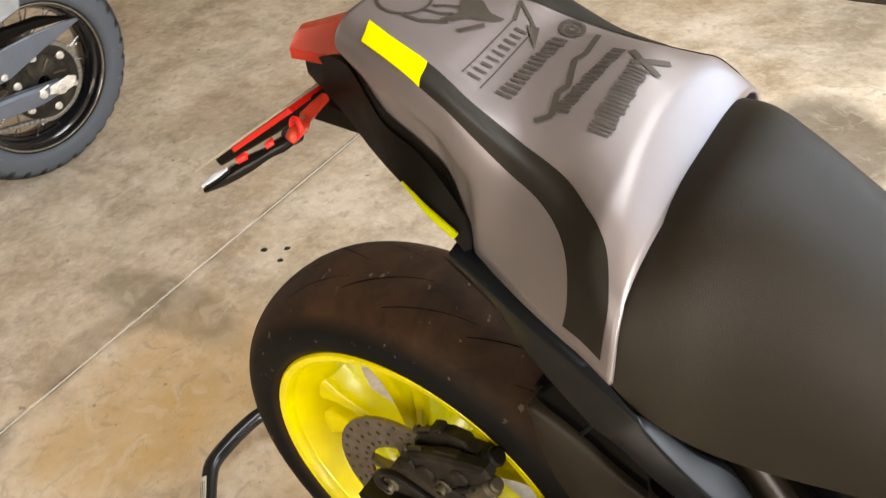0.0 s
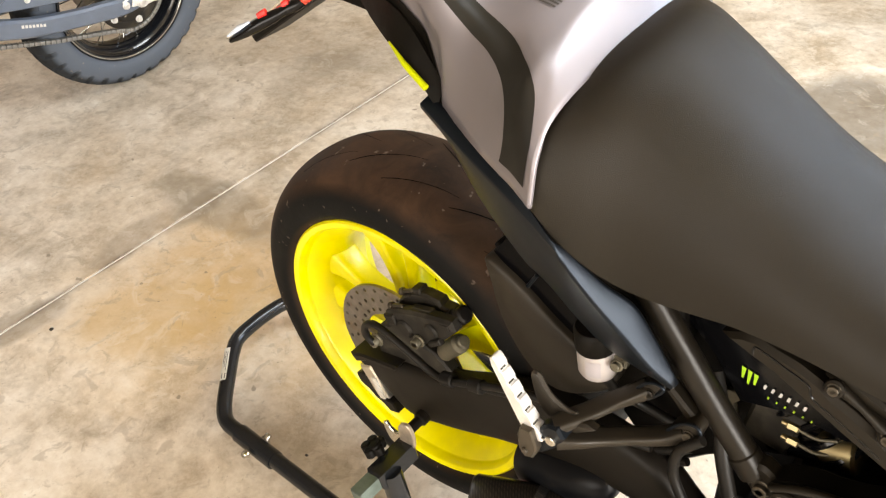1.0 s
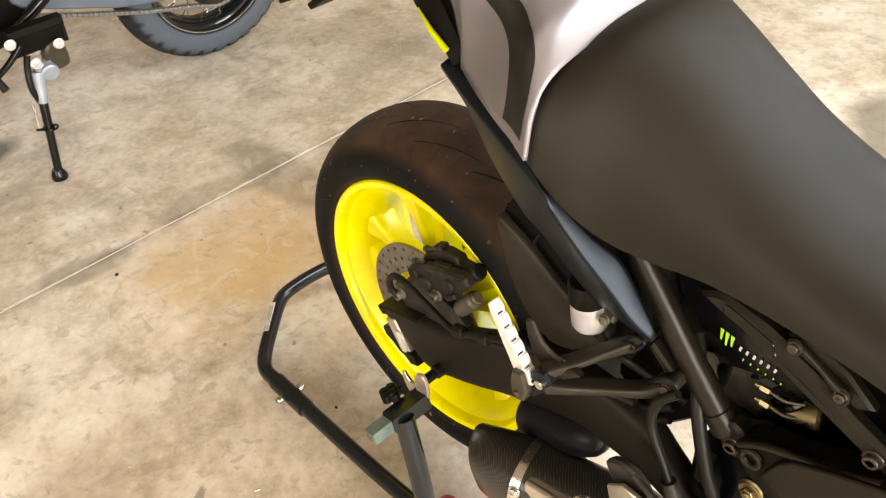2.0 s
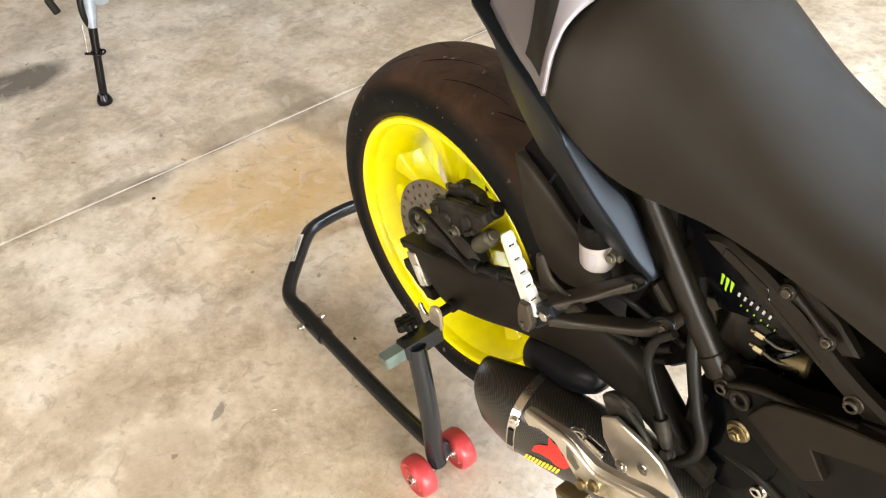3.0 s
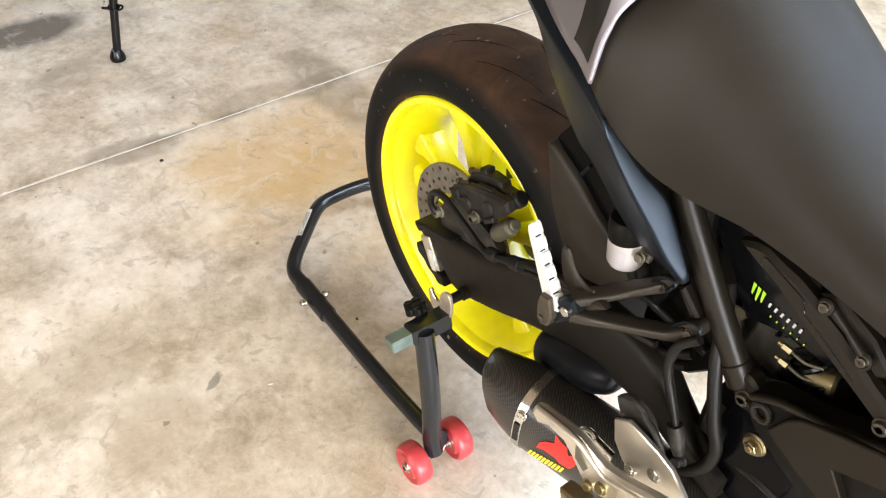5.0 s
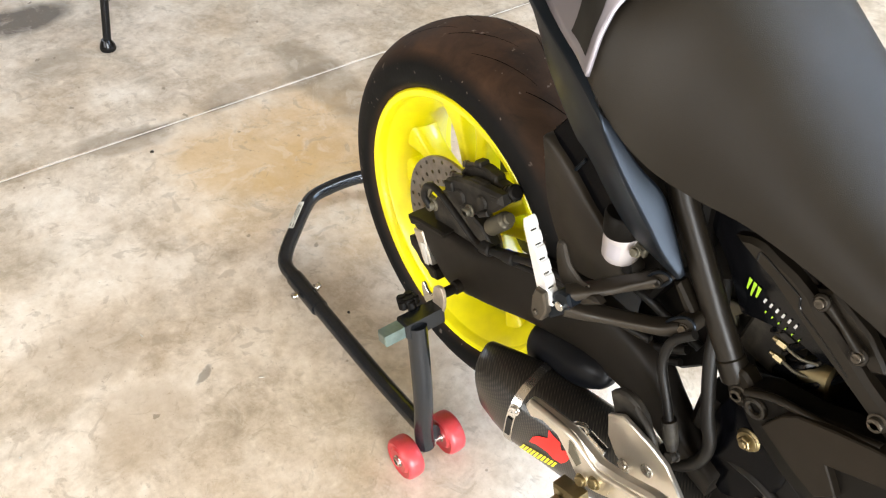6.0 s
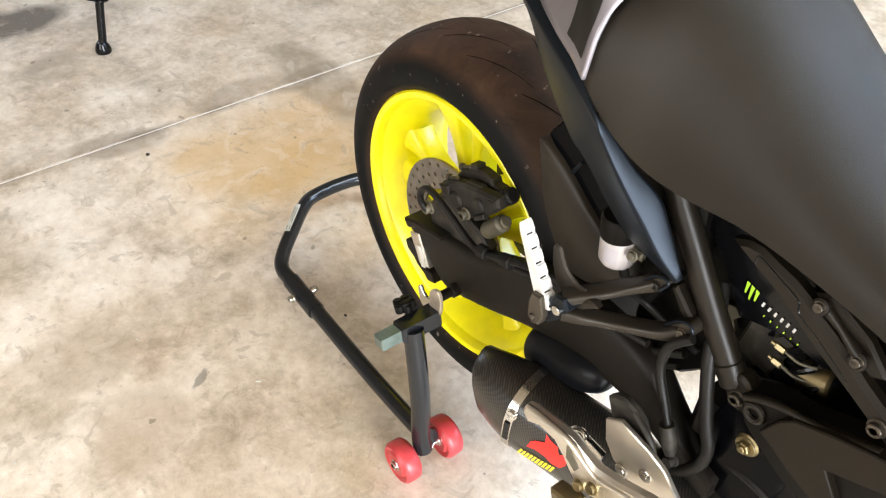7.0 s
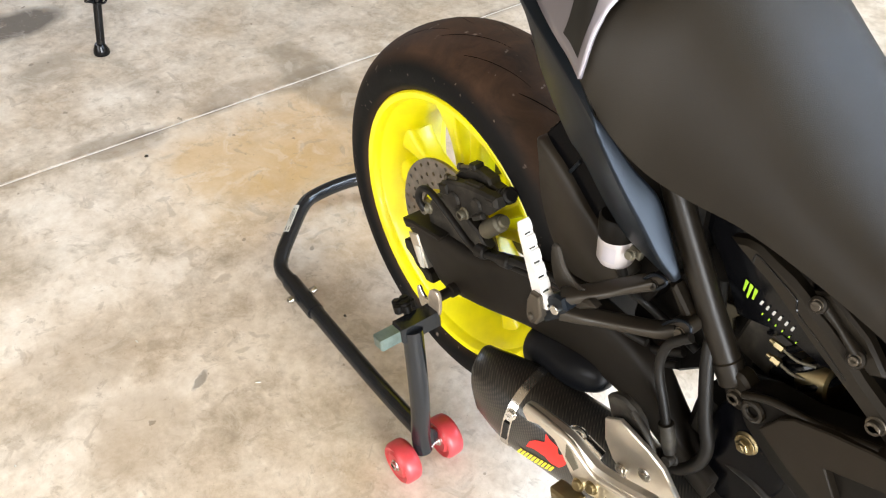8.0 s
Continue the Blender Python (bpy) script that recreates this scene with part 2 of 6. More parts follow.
M_STRIPE = mat("stripe_vinyl", (0.014, 0.0125, 0.010), 0.5, var=0.15, scale=10, spec=0.25)
M_SEAT = mat("seat_vinyl", (0.0128, 0.0100, 0.0066), 0.46, var=0.10, scale=9, grain=0.6, gscale=1300, spec=0.205)
M_PLASTIC = mat("black_plastic", (0.0042, 0.0032, 0.0022), 0.5, var=0.3, scale=20, grain=0.25, gscale=1300, spec=0.12)
M_GLOSS = mat("gloss_black", (0.003, 0.003, 0.0035), 0.16, var=0.2, spec=0.3)
M_GROOVE = mat("groove_black", (0.0015, 0.0014, 0.0013), 0.8, var=0.2, spec=0.05)
M_CHAMBER = mat("smoked_steel", (0.0055, 0.006, 0.0075), 0.34, var=0.15, spec=0.16)
M_PIANO = mat("piano_black", (0.0015, 0.0015, 0.002), 0.2, var=0.2, spec=0.06)
M_RAIL = mat("graphite_rail", (0.0125, 0.0165, 0.022), 0.36, metal=0.65, var=0.06, scale=12, spec=0.2)
M_FRAME = mat("frame_paint", (0.0115, 0.0087, 0.0056), 0.36, metal=0.2, var=0.15, scale=15, spec=0.28)
M_BRACKET = mat("bracket_paint", (0.022, 0.017, 0.0115), 0.40, metal=0.2, var=0.12, scale=15, spec=0.42)
M_SWING = mat("swingarm_paint", (0.0085, 0.0065, 0.0045), 0.5, var=0.2, scale=14, dirt=(0.015, 0.0115, 0.008), spec=0.2)
M_CAST = mat("bare_aluminium", (0.76, 0.71, 0.63), 0.30, metal=0.95, var=0.1, scale=30, grain=0.15)
M_PEG = mat("worn_aluminium", (0.86, 0.85, 0.83), 0.38, metal=0.55, var=0.1, scale=60, grain=0.3)
M_CHROME = mat("steel", (0.62, 0.60, 0.56), 0.24, metal=1.0, var=0.15, scale=60)
M_ZINC = mat("zinc_plate", (0.22, 0.29, 0.27), 0.33, metal=0.9, var=0.25, scale=50)
M_GOLD = mat("gold_anodised", (0.30, 0.24, 0.13), 0.36, metal=1.0, var=0.15, scale=60)
M_DISC = mat("brake_disc_steel", (0.26, 0.235, 0.21), 0.42, metal=0.85, var=0.25, scale=70, dirt=(0.2, 0.14, 0.09))
M_CALIPER = mat("caliper_black", (0.017, 0.0145, 0.0115), 0.55, var=0.4, scale=45, grain=0.3, gscale=400, dirt=(0.052, 0.045, 0.034), dirt_at=0.56, spec=0.25)
M_TAN = mat("cast_tan", (0.135, 0.12, 0.085), 0.5, metal=0.5, var=0.2, scale=40)
M_HOSE = mat("hose_rubber", (0.0055, 0.0044, 0.0033), 0.48, var=0.2, scale=30, spec=0.25)
M_STAND = mat("stand_black_paint", (0.0095, 0.0110, 0.0130), 0.22, var=0.05, scale=9)
M_RED = mat("red_polyurethane", (0.50, 0.045, 0.05), 0.35, var=0.2, scale=45, dirt=(0.35, 0.07, 0.07))
M_CARBON = carbon()
M_LABEL = mat("paper_label", (0.62, 0.60, 0.54), 0.6, var=0.1, scale=60)
M_INK = mat("decal_ink", (0.045, 0.038, 0.032), 0.5, var=0.1)
M_WHITE = mat("white_print", (0.52, 0.51, 0.48), 0.5, var=0.05)
M_GREEN = mat("green_print", (0.36, 0.62, 0.03), 0.5, var=0.05)
M_REDPRINT = mat("red_print", (0.75, 0.02, 0.015), 0.4, var=0.05)
M_YELPRINT = mat("yellow_print", (0.80, 0.66, 0.02), 0.4, var=0.05)
M_LENS = clear("red_lens", (0.95, 0.10, 0.06), 0.15, 1.49, 0.55)
# the sky's reflection in the signal lens is put into its bluish colour
M_SKYLENS = clear("sky_tinted_lens", (0.75, 0.82, 0.95), 0.1, 1.49, 0.3)
M_TANK = mat("milky_plastic", (0.38, 0.34, 0.325), 0.35, var=0.06, scale=20)
M_TANKLABEL = mat("translucent_label", (0.33, 0.30, 0.31), 0.3, var=0.05, scale=20)
M_HOOK = mat("worn_plating", (0.56, 0.47, 0.37), 0.34, metal=0.6, var=0.3, scale=60)
M_PLATE = mat("number_plate", (0.46, 0.41, 0.33), 0.35, var=0.05)
M_GREY = mat("grey_swingarm_paint", (0.135, 0.165, 0.215), 0.34, metal=0.35, var=0.12, scale=18)
M_FLANK = mat("hugger_plastic", (0.019, 0.0145, 0.0095), 0.5, var=0.12, scale=14, spec=0.3)
M_BROWN = mat("brown_frame_paint", (0.013, 0.0094, 0.0057), 0.5, metal=0.2, var=0.12, scale=14, spec=0.16)
M_BOLT = mat("dull_bolt_steel", (0.085, 0.071, 0.054), 0.4, metal=0.7, var=0.2, scale=50)
M_LIGHTGREY = mat("pale_cast_grey", (0.33, 0.37, 0.42), 0.4, metal=0.4, var=0.15, scale=30)
M_RIM = mat("black_rim", (0.006, 0.007, 0.009), 0.2, var=0.2, scale=20, coat=0.6)
M_CHAIN = mat("chain_steel", (0.27, 0.265, 0.25), 0.42, metal=0.6, var=0.3, scale=90)

# ---- mesh helpers ----
def V(*a):
    return Vector(a)


def part(name, bm, material, parent=None, label="", sharp=38):
    bmesh.ops.recalc_face_normals(bm, faces=bm.faces)
    me = bpy.data.meshes.new(name)
    bm.to_mesh(me)
    bm.free()
    me.materials.append(material)
    me.shade_smooth()
    me.set_sharp_from_angle(angle=radians(sharp))
    ob = new(name, me)
    ob.parent = parent
    return tagged(ob, label)


def thing(name, label, category, group="", at=None, kind=""):
    ob = new(name)
    ob.empty_display_size = 0.05
    if at is not None:
        ob.matrix_basis = at
    return tagged(ob, label, category, group, kind)


def spline(pts, n=6, closed=False):
    """A smooth curve through the points, n steps a span."""
    p = [Vector(q) for q in pts]
    k, out = len(p), []
    for i in range(k if closed else k - 1):
        a = p[(i - 1) % k] if closed or i else p[0] * 2 - p[1]
        b, c = p[i], p[(i + 1) % k]
        d = p[(i + 2) % k] if closed or i + 2 < k else c * 2 - b
        for j in range(n):
            t = j / n
            out.append(0.5 * (2 * b + (c - a) * t + (2 * a - 5 * b + 4 * c - d) * t * t + (3 * b - a - 3 * c + d) * t ** 3))
    return out if closed else out + [p[-1]]


def hermite(xs, ys, x):
    """Smooth values through (xs, ys) at x."""
    i = min(max(int(np.searchsorted(xs, x)) - 1, 0), len(xs) - 2)
    m = [(ys[min(j + 1, len(xs) - 1)] - ys[max(j - 1, 0)]) / (xs[min(j + 1, len(xs) - 1)] - xs[max(j - 1, 0)]) for j in (i, i + 1)]
    h = xs[i + 1] - xs[i]
    t = (x - xs[i]) / h
    return ((2 * t ** 3 - 3 * t * t + 1) * ys[i] + (t ** 3 - 2 * t * t + t) * h * m[0]
            + (3 * t * t - 2 * t ** 3) * ys[i + 1] + (t ** 3 - t * t) * h * m[1])


def add_grid(bm, rows, around=False, along=False, cap=False):
    """Faces over rows of points; around: each row closes, along: the rows close, cap: lids on the end rows."""
    vs = [[bm.verts.new(p) for p in r] for r in rows]
    n, k = len(vs), len(vs[0])
    for i in range(n if along else n - 1):
        for j in range(k if around else k - 1):
            q = (vs[i][j], vs[i][(j + 1) % k], vs[(i + 1) % n][(j + 1) % k], vs[(i + 1) % n][j])
            bm.faces.new(q)
    if cap:
        bm.faces.new(vs[0][::-1])
        bm.faces.new(vs[-1])
    return bm


def add_tube(bm, path, r, n=12, cap=True, flat=1.0):
    """A round bar along the path; r: one radius or one for each point; flat: height over width."""
    path = [Vector(p) for p in path]
    rs = r if isinstance(r, (list, tuple)) else [r] * len(path)
    d0 = (path[1] - path[0]).normalized()
    side = d0.orthogonal().normalized()
    if abs(d0.z) < 0.95:
        side = d0.cross(V(0, 0, 1)).normalized()
    rows = []
    for i, p in enumerate(path):
        d = (path[min(i + 1, len(path) - 1)] - path[max(i - 1, 0)]).normalized()
        side = (side - d * side.dot(d)).normalized()
        up = d.cross(side)
        rows.append([p + rs[i] * (math.cos(a) * side + flat * math.sin(a) * up) for a in (2 * math.pi * j / n for j in range(n))])
    return add_grid(bm, rows, around=True, cap=cap)


def add_cyl(bm, a, b, r, n=20, bev=0.0, r2=None):
    a, b = Vector(a), Vector(b)
    r2 = r if r2 is None else r2
    if not bev:
        return add_tube(bm, [a, b], [r, r2], n)
    d = (b - a).normalized() * bev
    return add_tube(bm, [a, a + d * 0.999, b - d * 0.999, b], [r - bev, r, r2, r2 - bev], n)


def add_rev(bm, prof, n=72, closed=True):
    """Turns a profile of (radius, y) round the y axis."""
    rows = [[V(r * math.cos(a), y, r * math.sin(a)) for r, y in prof] for a in (2 * math.pi * i / n for i in range(n))]
    return add_grid(bm, rows, around=closed, along=True)


def add_plate(bm, outline, y0, y1, bev=0.002, m=None):
    """A plate with the outline (x, z), from y0 to y1, edges chamfered; m moves it."""
    o = [Vector(p) for p in outline]
    k = len(o)
    area2 = sum(o[i].x * o[(i + 1) % k].y - o[(i + 1) % k].x * o[i].y for i in range(k))
    sgn = 1 if area2 > 0 else -1
    ins = []
    for i in range(k):
        e1, e2 = (o[i] - o[i - 1]).normalized(), (o[(i + 1) % k] - o[i]).normalized()
        nrm = Vector((-e1.y - e2.y, e1.x + e2.x)) * sgn
        nrm = nrm / max(0.4, nrm.length_squared / 2) if nrm.length > 1e-6 else Vector((0, 0))
        ins.append(o[i] + nrm * bev)
    lo, hi = min(y0, y1), max(y0, y1)
    rings = [(ins, lo), (o, lo + bev), (o, hi - bev), (ins, hi)] if bev else [(o, lo), (o, hi)]
    rows = [[V(p.x, y, p.y) for p in ring] for ring, y in rings]
    if m is not None:
        rows = [[m @ p for p in r] for r in rows]
    return add_grid(bm, rows, around=True, cap=True)


def add_bar(bm, path, w, h, power=0.45, n=16):
    """A bar with a rounded-box section along a path; w and h are half sizes, one number or one for each point."""
    k = len(path)
    ws, hs = (list(v) if isinstance(v, (list, tuple)) else [v] * k for v in (w, h))
    rows = []
    for i, p in enumerate(path):
        p = Vector(p)
        d = (Vector(path[min(i + 1, k - 1)]) - Vector(path[max(i - 1, 0)])).normalized()
        side = d.cross(V(0, 0, 1)).normalized()
        up = side.cross(d)
        rows.append([p + side * ws[i] * math.copysign(abs(math.cos(a)) ** power, math.cos(a)) + up * hs[i] * math.copysign(abs(math.sin(a)) ** power, math.sin(a))
                     for a in (2 * math.pi * (j + 0.5) / n for j in range(n))])
    return add_grid(bm, rows, around=True, cap=True)


def add_box(bm, c, s, bev=0.003, turn=(0, 0, 0)):
    x, y, z = (v / 2 for v in s)
    return add_plate(bm, [(-x, -z), (x, -z), (x, z), (-x, z)], -y, y, bev, pose(*c, *turn))


def add_ring(bm, p, axis, r, tube, n=20, k=8):
    """A torus."""
    q = Vector(axis).normalized().to_track_quat("Z", "Y").to_matrix()
    rows = []
    for i in range(n):
        a = 2 * math.pi * i / n
        rows.append([Vector(p) + q @ V((r + tube * math.cos(b)) * math.cos(a), (r + tube * math.cos(b)) * math.sin(a), tube * math.sin(b))
                     for b in (2 * math.pi * j / k for j in range(k))])
    return add_grid(bm, rows, around=True, along=True)


def add_bolt(bm, p, axis, r, h, sides=6):
    """A flanged bolt head with a socket."""
    p, d = Vector(p), Vector(axis).normalized()
    add_cyl(bm, p, p + d * h * 0.3, r * 1.35, 20, h * 0.1)
    add_tube(bm, [p + d * h * 0.28, p + d * h * 0.9, p + d * h, p + d * h, p + d * h * 0.6], [r, r, r * 0.9, r * 0.5, r * 0.45], sides if sides > 6 else 12)
    return bm


def BM():
    return bmesh.new()


# ---- the garage ----
JOINT = -1.042


def setting(name, bm, material, label):
    return tagged(part(name, bm, material), label, kind="structure")


def floor_slab(xa, xb):
    """One pour of the floor; its long edge at the joint follows the saw cut."""
    bm = BM()
    cut = 0.0031
    ea = [(JOINT + cut - 0.015 * y if xa is None else xa) for y in (Y0, Y1)]
    eb = [(JOINT - cut - 0.015 * y if xb is None else xb) for y in (Y0, Y1)]
    add_plate(bm, [(ea[0], Y0), (eb[0], Y0), (eb[1], Y1), (ea[1], Y1)], 0, 0.12, 0.0012, Matrix(((1, 0, 0, 0), (0, 0, 1, 0), (0, 1, 0, -0.12), (0, 0, 0, 1))))
    return bm


setting("floor", floor_slab(None, X1), M_FLOOR, "mottled beige concrete garage floor with rust stains")
setting("floor_slab", floor_slab(X0, None), M_FLOOR, "mottled beige concrete floor slab beyond a saw cut")
bm = BM()
add_box(bm, ((X0 + X1) / 2, (Y0 + Y1) / 2, -0.09), (X1 - X0 + 0.6, Y1 - Y0 + 0.6, 0.04), 0)
bm.verts.ensure_lookup_table()
bmesh.ops.translate(bm, verts=bm.verts, vec=(0, 0, -0.06))
setting("ground", bm, M_DARK, "dark ground beneath the concrete slabs")
# the light caught in the saw cut is painted as a pale fill
bm = add_box(BM(), (JOINT + 0.00825, (Y0 + Y1) / 2, -0.0070), (0.0042, Y1 - Y0 - 0.01, 0.012), 0, (0, 0, 0.86))
setting("trim", bm, M_CUT_LIT, "pale fill of the floor's saw cut, coloured as if brightly lit")

# the opening in this wall is unseen, added to go with the west lamp
bm = BM()
add_box(bm, (X0 - 0.1, (Y0 - 0.5) / 2, HIGH / 2), (0.2, -0.5 - Y0, HIGH), 0)
add_box(bm, (X0 - 0.1, (1.7 + Y1) / 2, HIGH / 2), (0.2, Y1 - 1.7, HIGH), 0)
add_box(bm, (X0 - 0.1, 0.6, 0.5), (0.2, 2.2, 1.0), 0)
add_box(bm, (X0 - 0.1, 0.6, (HIGH + 2.2) / 2), (0.2, 2.2, HIGH - 2.2), 0)
setting("wall_west", bm, M_WALL, "warm beige plastered garage wall with an added unseen opening")


def windowed(name, y, wa, wb, za, zb, label):
    """A wall along x with one window opening, unseen and added to go with a lamp."""
    bm = BM()
    add_box(bm, ((X0 - 0.2 + wa) / 2, y, HIGH / 2), (wa - X0 + 0.2, 0.2, HIGH), 0)
    add_box(bm, ((wb + X1 + 0.2) / 2, y, HIGH / 2), (X1 + 0.2 - wb, 0.2, HIGH), 0)
    add_box(bm, ((wa + wb) / 2, y, za / 2), (wb - wa, 0.2, za), 0)
    add_box(bm, ((wa + wb) / 2, y, (HIGH + zb) / 2), (wb - wa, 0.2, HIGH - zb), 0)
    setting(name, bm, M_WALL, label)


windowed("wall_north", Y1 + 0.1, 0.8, 3.0, 1.0, 2.4, "warm beige plastered garage wall with an added unseen opening")
windowed("wall_south", Y0 - 0.1, -0.7, 2.1, 0.55, 2.35, "beige plastered wall with an added unseen opening")
# the east wall holds the open garage door, 4 m wide and 2.4 m high
bm = BM()
add_box(bm, (X1 + 0.1, (Y0 - 2.6) / 2, HIGH / 2), (0.2, -2.6 - Y0, HIGH), 0)
add_box(bm, (X1 + 0.1, (1.4 + Y1) / 2, HIGH / 2), (0.2, Y1 - 1.4, HIGH), 0)
add_box(bm, (X1 + 0.1, -0.6, (HIGH + 2.4) / 2), (0.2, 4.0, HIGH - 2.4), 0)
setting("wall_east", bm, M_WALL, "beige plastered wall around the open garage door")
bm = add_box(BM(), ((X0 + X1) / 2, Y1 - 0.012, 0.075), (X1 - X0 - 0.01, 0.024, 0.15), 0.004)
setting("baseboard", bm, M_BASE, "dark brown skirting at the foot of the wall")
# ceiling with one unseen opening, added for the roof lamp
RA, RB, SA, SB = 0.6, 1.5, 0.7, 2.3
bm = BM()
add_box(bm, ((X0 - 0.2 + RA) / 2, (Y0 + Y1) / 2, HIGH + 0.1), (RA - X0 + 0.2, Y1 - Y0 + 0.4, 0.2), 0)
add_box(bm, ((RB + X1 + 0.2) / 2, (Y0 + Y1) / 2, HIGH + 0.1), (X1 + 0.2 - RB, Y1 - Y0 + 0.4, 0.2), 0)
add_box(bm, ((RA + RB) / 2, (Y0 - 0.2 + SA) / 2, HIGH + 0.1), (RB - RA, SA - Y0 + 0.2, 0.2), 0)
add_box(bm, ((RA + RB) / 2, (SB + Y1 + 0.2) / 2, HIGH + 0.1), (RB - RA, Y1 + 0.2 - SB, 0.2), 0)
setting("ceiling", bm, M_CEIL, "beige painted garage ceiling with one added unseen opening")
bm = add_box(BM(), (X1 + 6.2, -0.6, -0.08), (12, 24, 0.1), 0)
setting("pavement", bm, M_FLOOR, "concrete drive outside the open door")

# ---- the motorcycle on the paddock stand ----
AXLE = 0.366
bike = thing("motorcycle", "grey motorcycle with yellow wheels raised on a paddock stand", "motorcycle")


def tyre_bm(R, bead, half, grooves, n=600):
    """A tyre round the y axis; grooves(turn, across) gives the depth of the tread pattern in metres."""
    side = [(bead, -half * 0.83), (bead + 0.006, -half * 0.92), (bead + 0.013, -half * 0.985), (bead + 0.019, -half)]
    prof = list(side)
    zs = bead + 0.019
    k = 44
    for i in range(1, k):
        a = math.pi * i / k
        c = -math.cos(a)
        s = math.sin(a) ** 0.86
        prof.append((zs + (R - zs) * s, half * math.copysign(abs(c) ** 0.96, c)))
    prof += [(r, -y) for r, y in side[::-1]]
    rows = []
    for i in range(n):
        a = 2 * math.pi * i / n
        row = []
        for r, y in prof:
            d = grooves(a, y / half) if r > zs + 0.022 else 0
            row.append(V((r - d) * math.cos(a), y, (r - d) * math.sin(a)))
        rows.append(row)
    return add_grid(BM(), rows, along=True)


def tread_slash(R, bead, half, sgn, w0, w1, lead, wide, rep):
    """One long curved dark tread slash, a thin strip along the tread."""
    zs, rows = bead + 0.019, []

    def on_tread(w, a, lift):
        r = zs + (R - zs) * (1 - min(1, abs(w) ** 2.08)) ** 0.43 + lift
        return V(r * math.cos(a), half * w, r * math.sin(a))

    for i in range(15):
        f = i / 14
        w, a = w0 + (w1 - w0) * f, (lead + 0.60 * f ** 0.75) * rep
        d = wide * math.sin(math.pi * (0.06 + 0.88 * f)) ** 0.5 / R
        rows.append([on_tread(sgn * w, a - d, 0.0005), on_tread(sgn * (w + 0.004), a, 0.0004), on_tread(sgn * w, a + d, 0.0005)])
    return add_grid(BM(), rows)


def rim_prof(lip, half, barrel, th=0.006):
    inner = [(lip, -half), (lip - 0.003, -half - 0.0025), (lip - 0.012, -half - 0.0008), (lip - 0.015, -half + 0.003), (lip - 0.0165, -half + 0.014), (lip - 0.024, -half + 0.021), (lip - 0.033, -half + 0.036),
             (barrel + 0.003, -half + 0.052), (barrel, -0.012)]
    inner += [(r, -y) for r, y in inner[::-1]]
    outer = [(lip, half - 0.006), (lip - 0.016, half - 0.012), (barrel + 0.008, 0.02), (barrel + 0.008, -0.02), (lip - 0.016, -half + 0.012), (lip, -half + 0.006)]
    return inner + outer


def wheel(name, parent, at, lip, half, barrel, spokes, material, label):
    bm = add_rev(BM(), rim_prof(lip, half, barrel), 144)
    add_rev(bm, [(0.018, -0.055), (0.046, -0.055), (0.050, -0.050), (0.050, 0.050), (0.046, 0.055), (0.018, 0.055)], 48)
    arms = []
    for a0, a1 in spokes:
        # a spoke runs from the hub at angle a0 to the barrel at angle a1
        rows, sp = [], BM()
        for i in range(13):
            t = i / 12
            r = 0.042 + (barrel + 0.009 - 0.042) * t
            a = radians(a0 + (a1 - a0) * t)
            flare = max(0, (t - 0.60) / 0.40) ** 2.2
            wid = 0.0150 - 0.0035 * math.sin(math.pi * min(1, t * 1.1)) + 0.015 * flare
            dep = 0.026 - 0.006 * math.sin(math.pi * t)
            yc = -0.014 + 0.004 * t
            c, tang = V(r * math.cos(a), yc, r * math.sin(a)), V(-math.sin(a), 0, math.cos(a))
            rows.append([c + tang * wid * math.copysign(abs(math.cos(b)) ** 0.45, math.cos(b)) + V(0, 1, 0) * dep * math.copysign(abs(math.sin(b)) ** 0.45, math.sin(b))
                         for b in (2 * math.pi * (j + 0.5) / 20 for j in range(20))])
        arms.append(add_grid(sp, rows, around=True, cap=True))
    w = part(name, bm, material, parent, label)
    w.location = at
    for sp in arms:
        part("spoke", sp, material, w)
    return w


HOLE = 140
SPOKES = [(HOLE + 72 * k + s * 27, HOLE + 72 * k + s * 24.5) for k in range(5) for s in (-1, 1)]
rear = wheel("rear_wheel", bike, (0, 0, AXLE), 0.232, 0.079, 0.186, SPOKES, M_YELLOW, "bright yellow painted cast wheel with paired spokes")
part("tyre", tyre_bm(0.315, 0.2315, 0.0905, lambda a, v: 0.0, 300), M_TYRE, rear, "dusty black road tyre with worn brown tread")
for sgn, off, w0, w1, lead, wide in ((1, 0.0, 0.03, 0.50, 0.12, 0.0019), (-1, 0.5, 0.03, 0.50, 0.12, 0.0019), (1, 0.42, 0.30, 0.62, 0.30, 0.0014), (-1, 0.92, 0.30, 0.62, 0.30, 0.0014)):
    slash = part("tread_groove", tread_slash(0.315, 0.2315, 0.0905, sgn, w0, w1, lead, wide, 2 * math.pi / 11), M_GROOVE, rear)
    for k in range(11):
        ob = slash if k == 0 else new("tread_groove", slash.data)
        ob.parent = rear
        ob.rotation_euler = (0, -2 * math.pi * (k + off) / 11, 0)


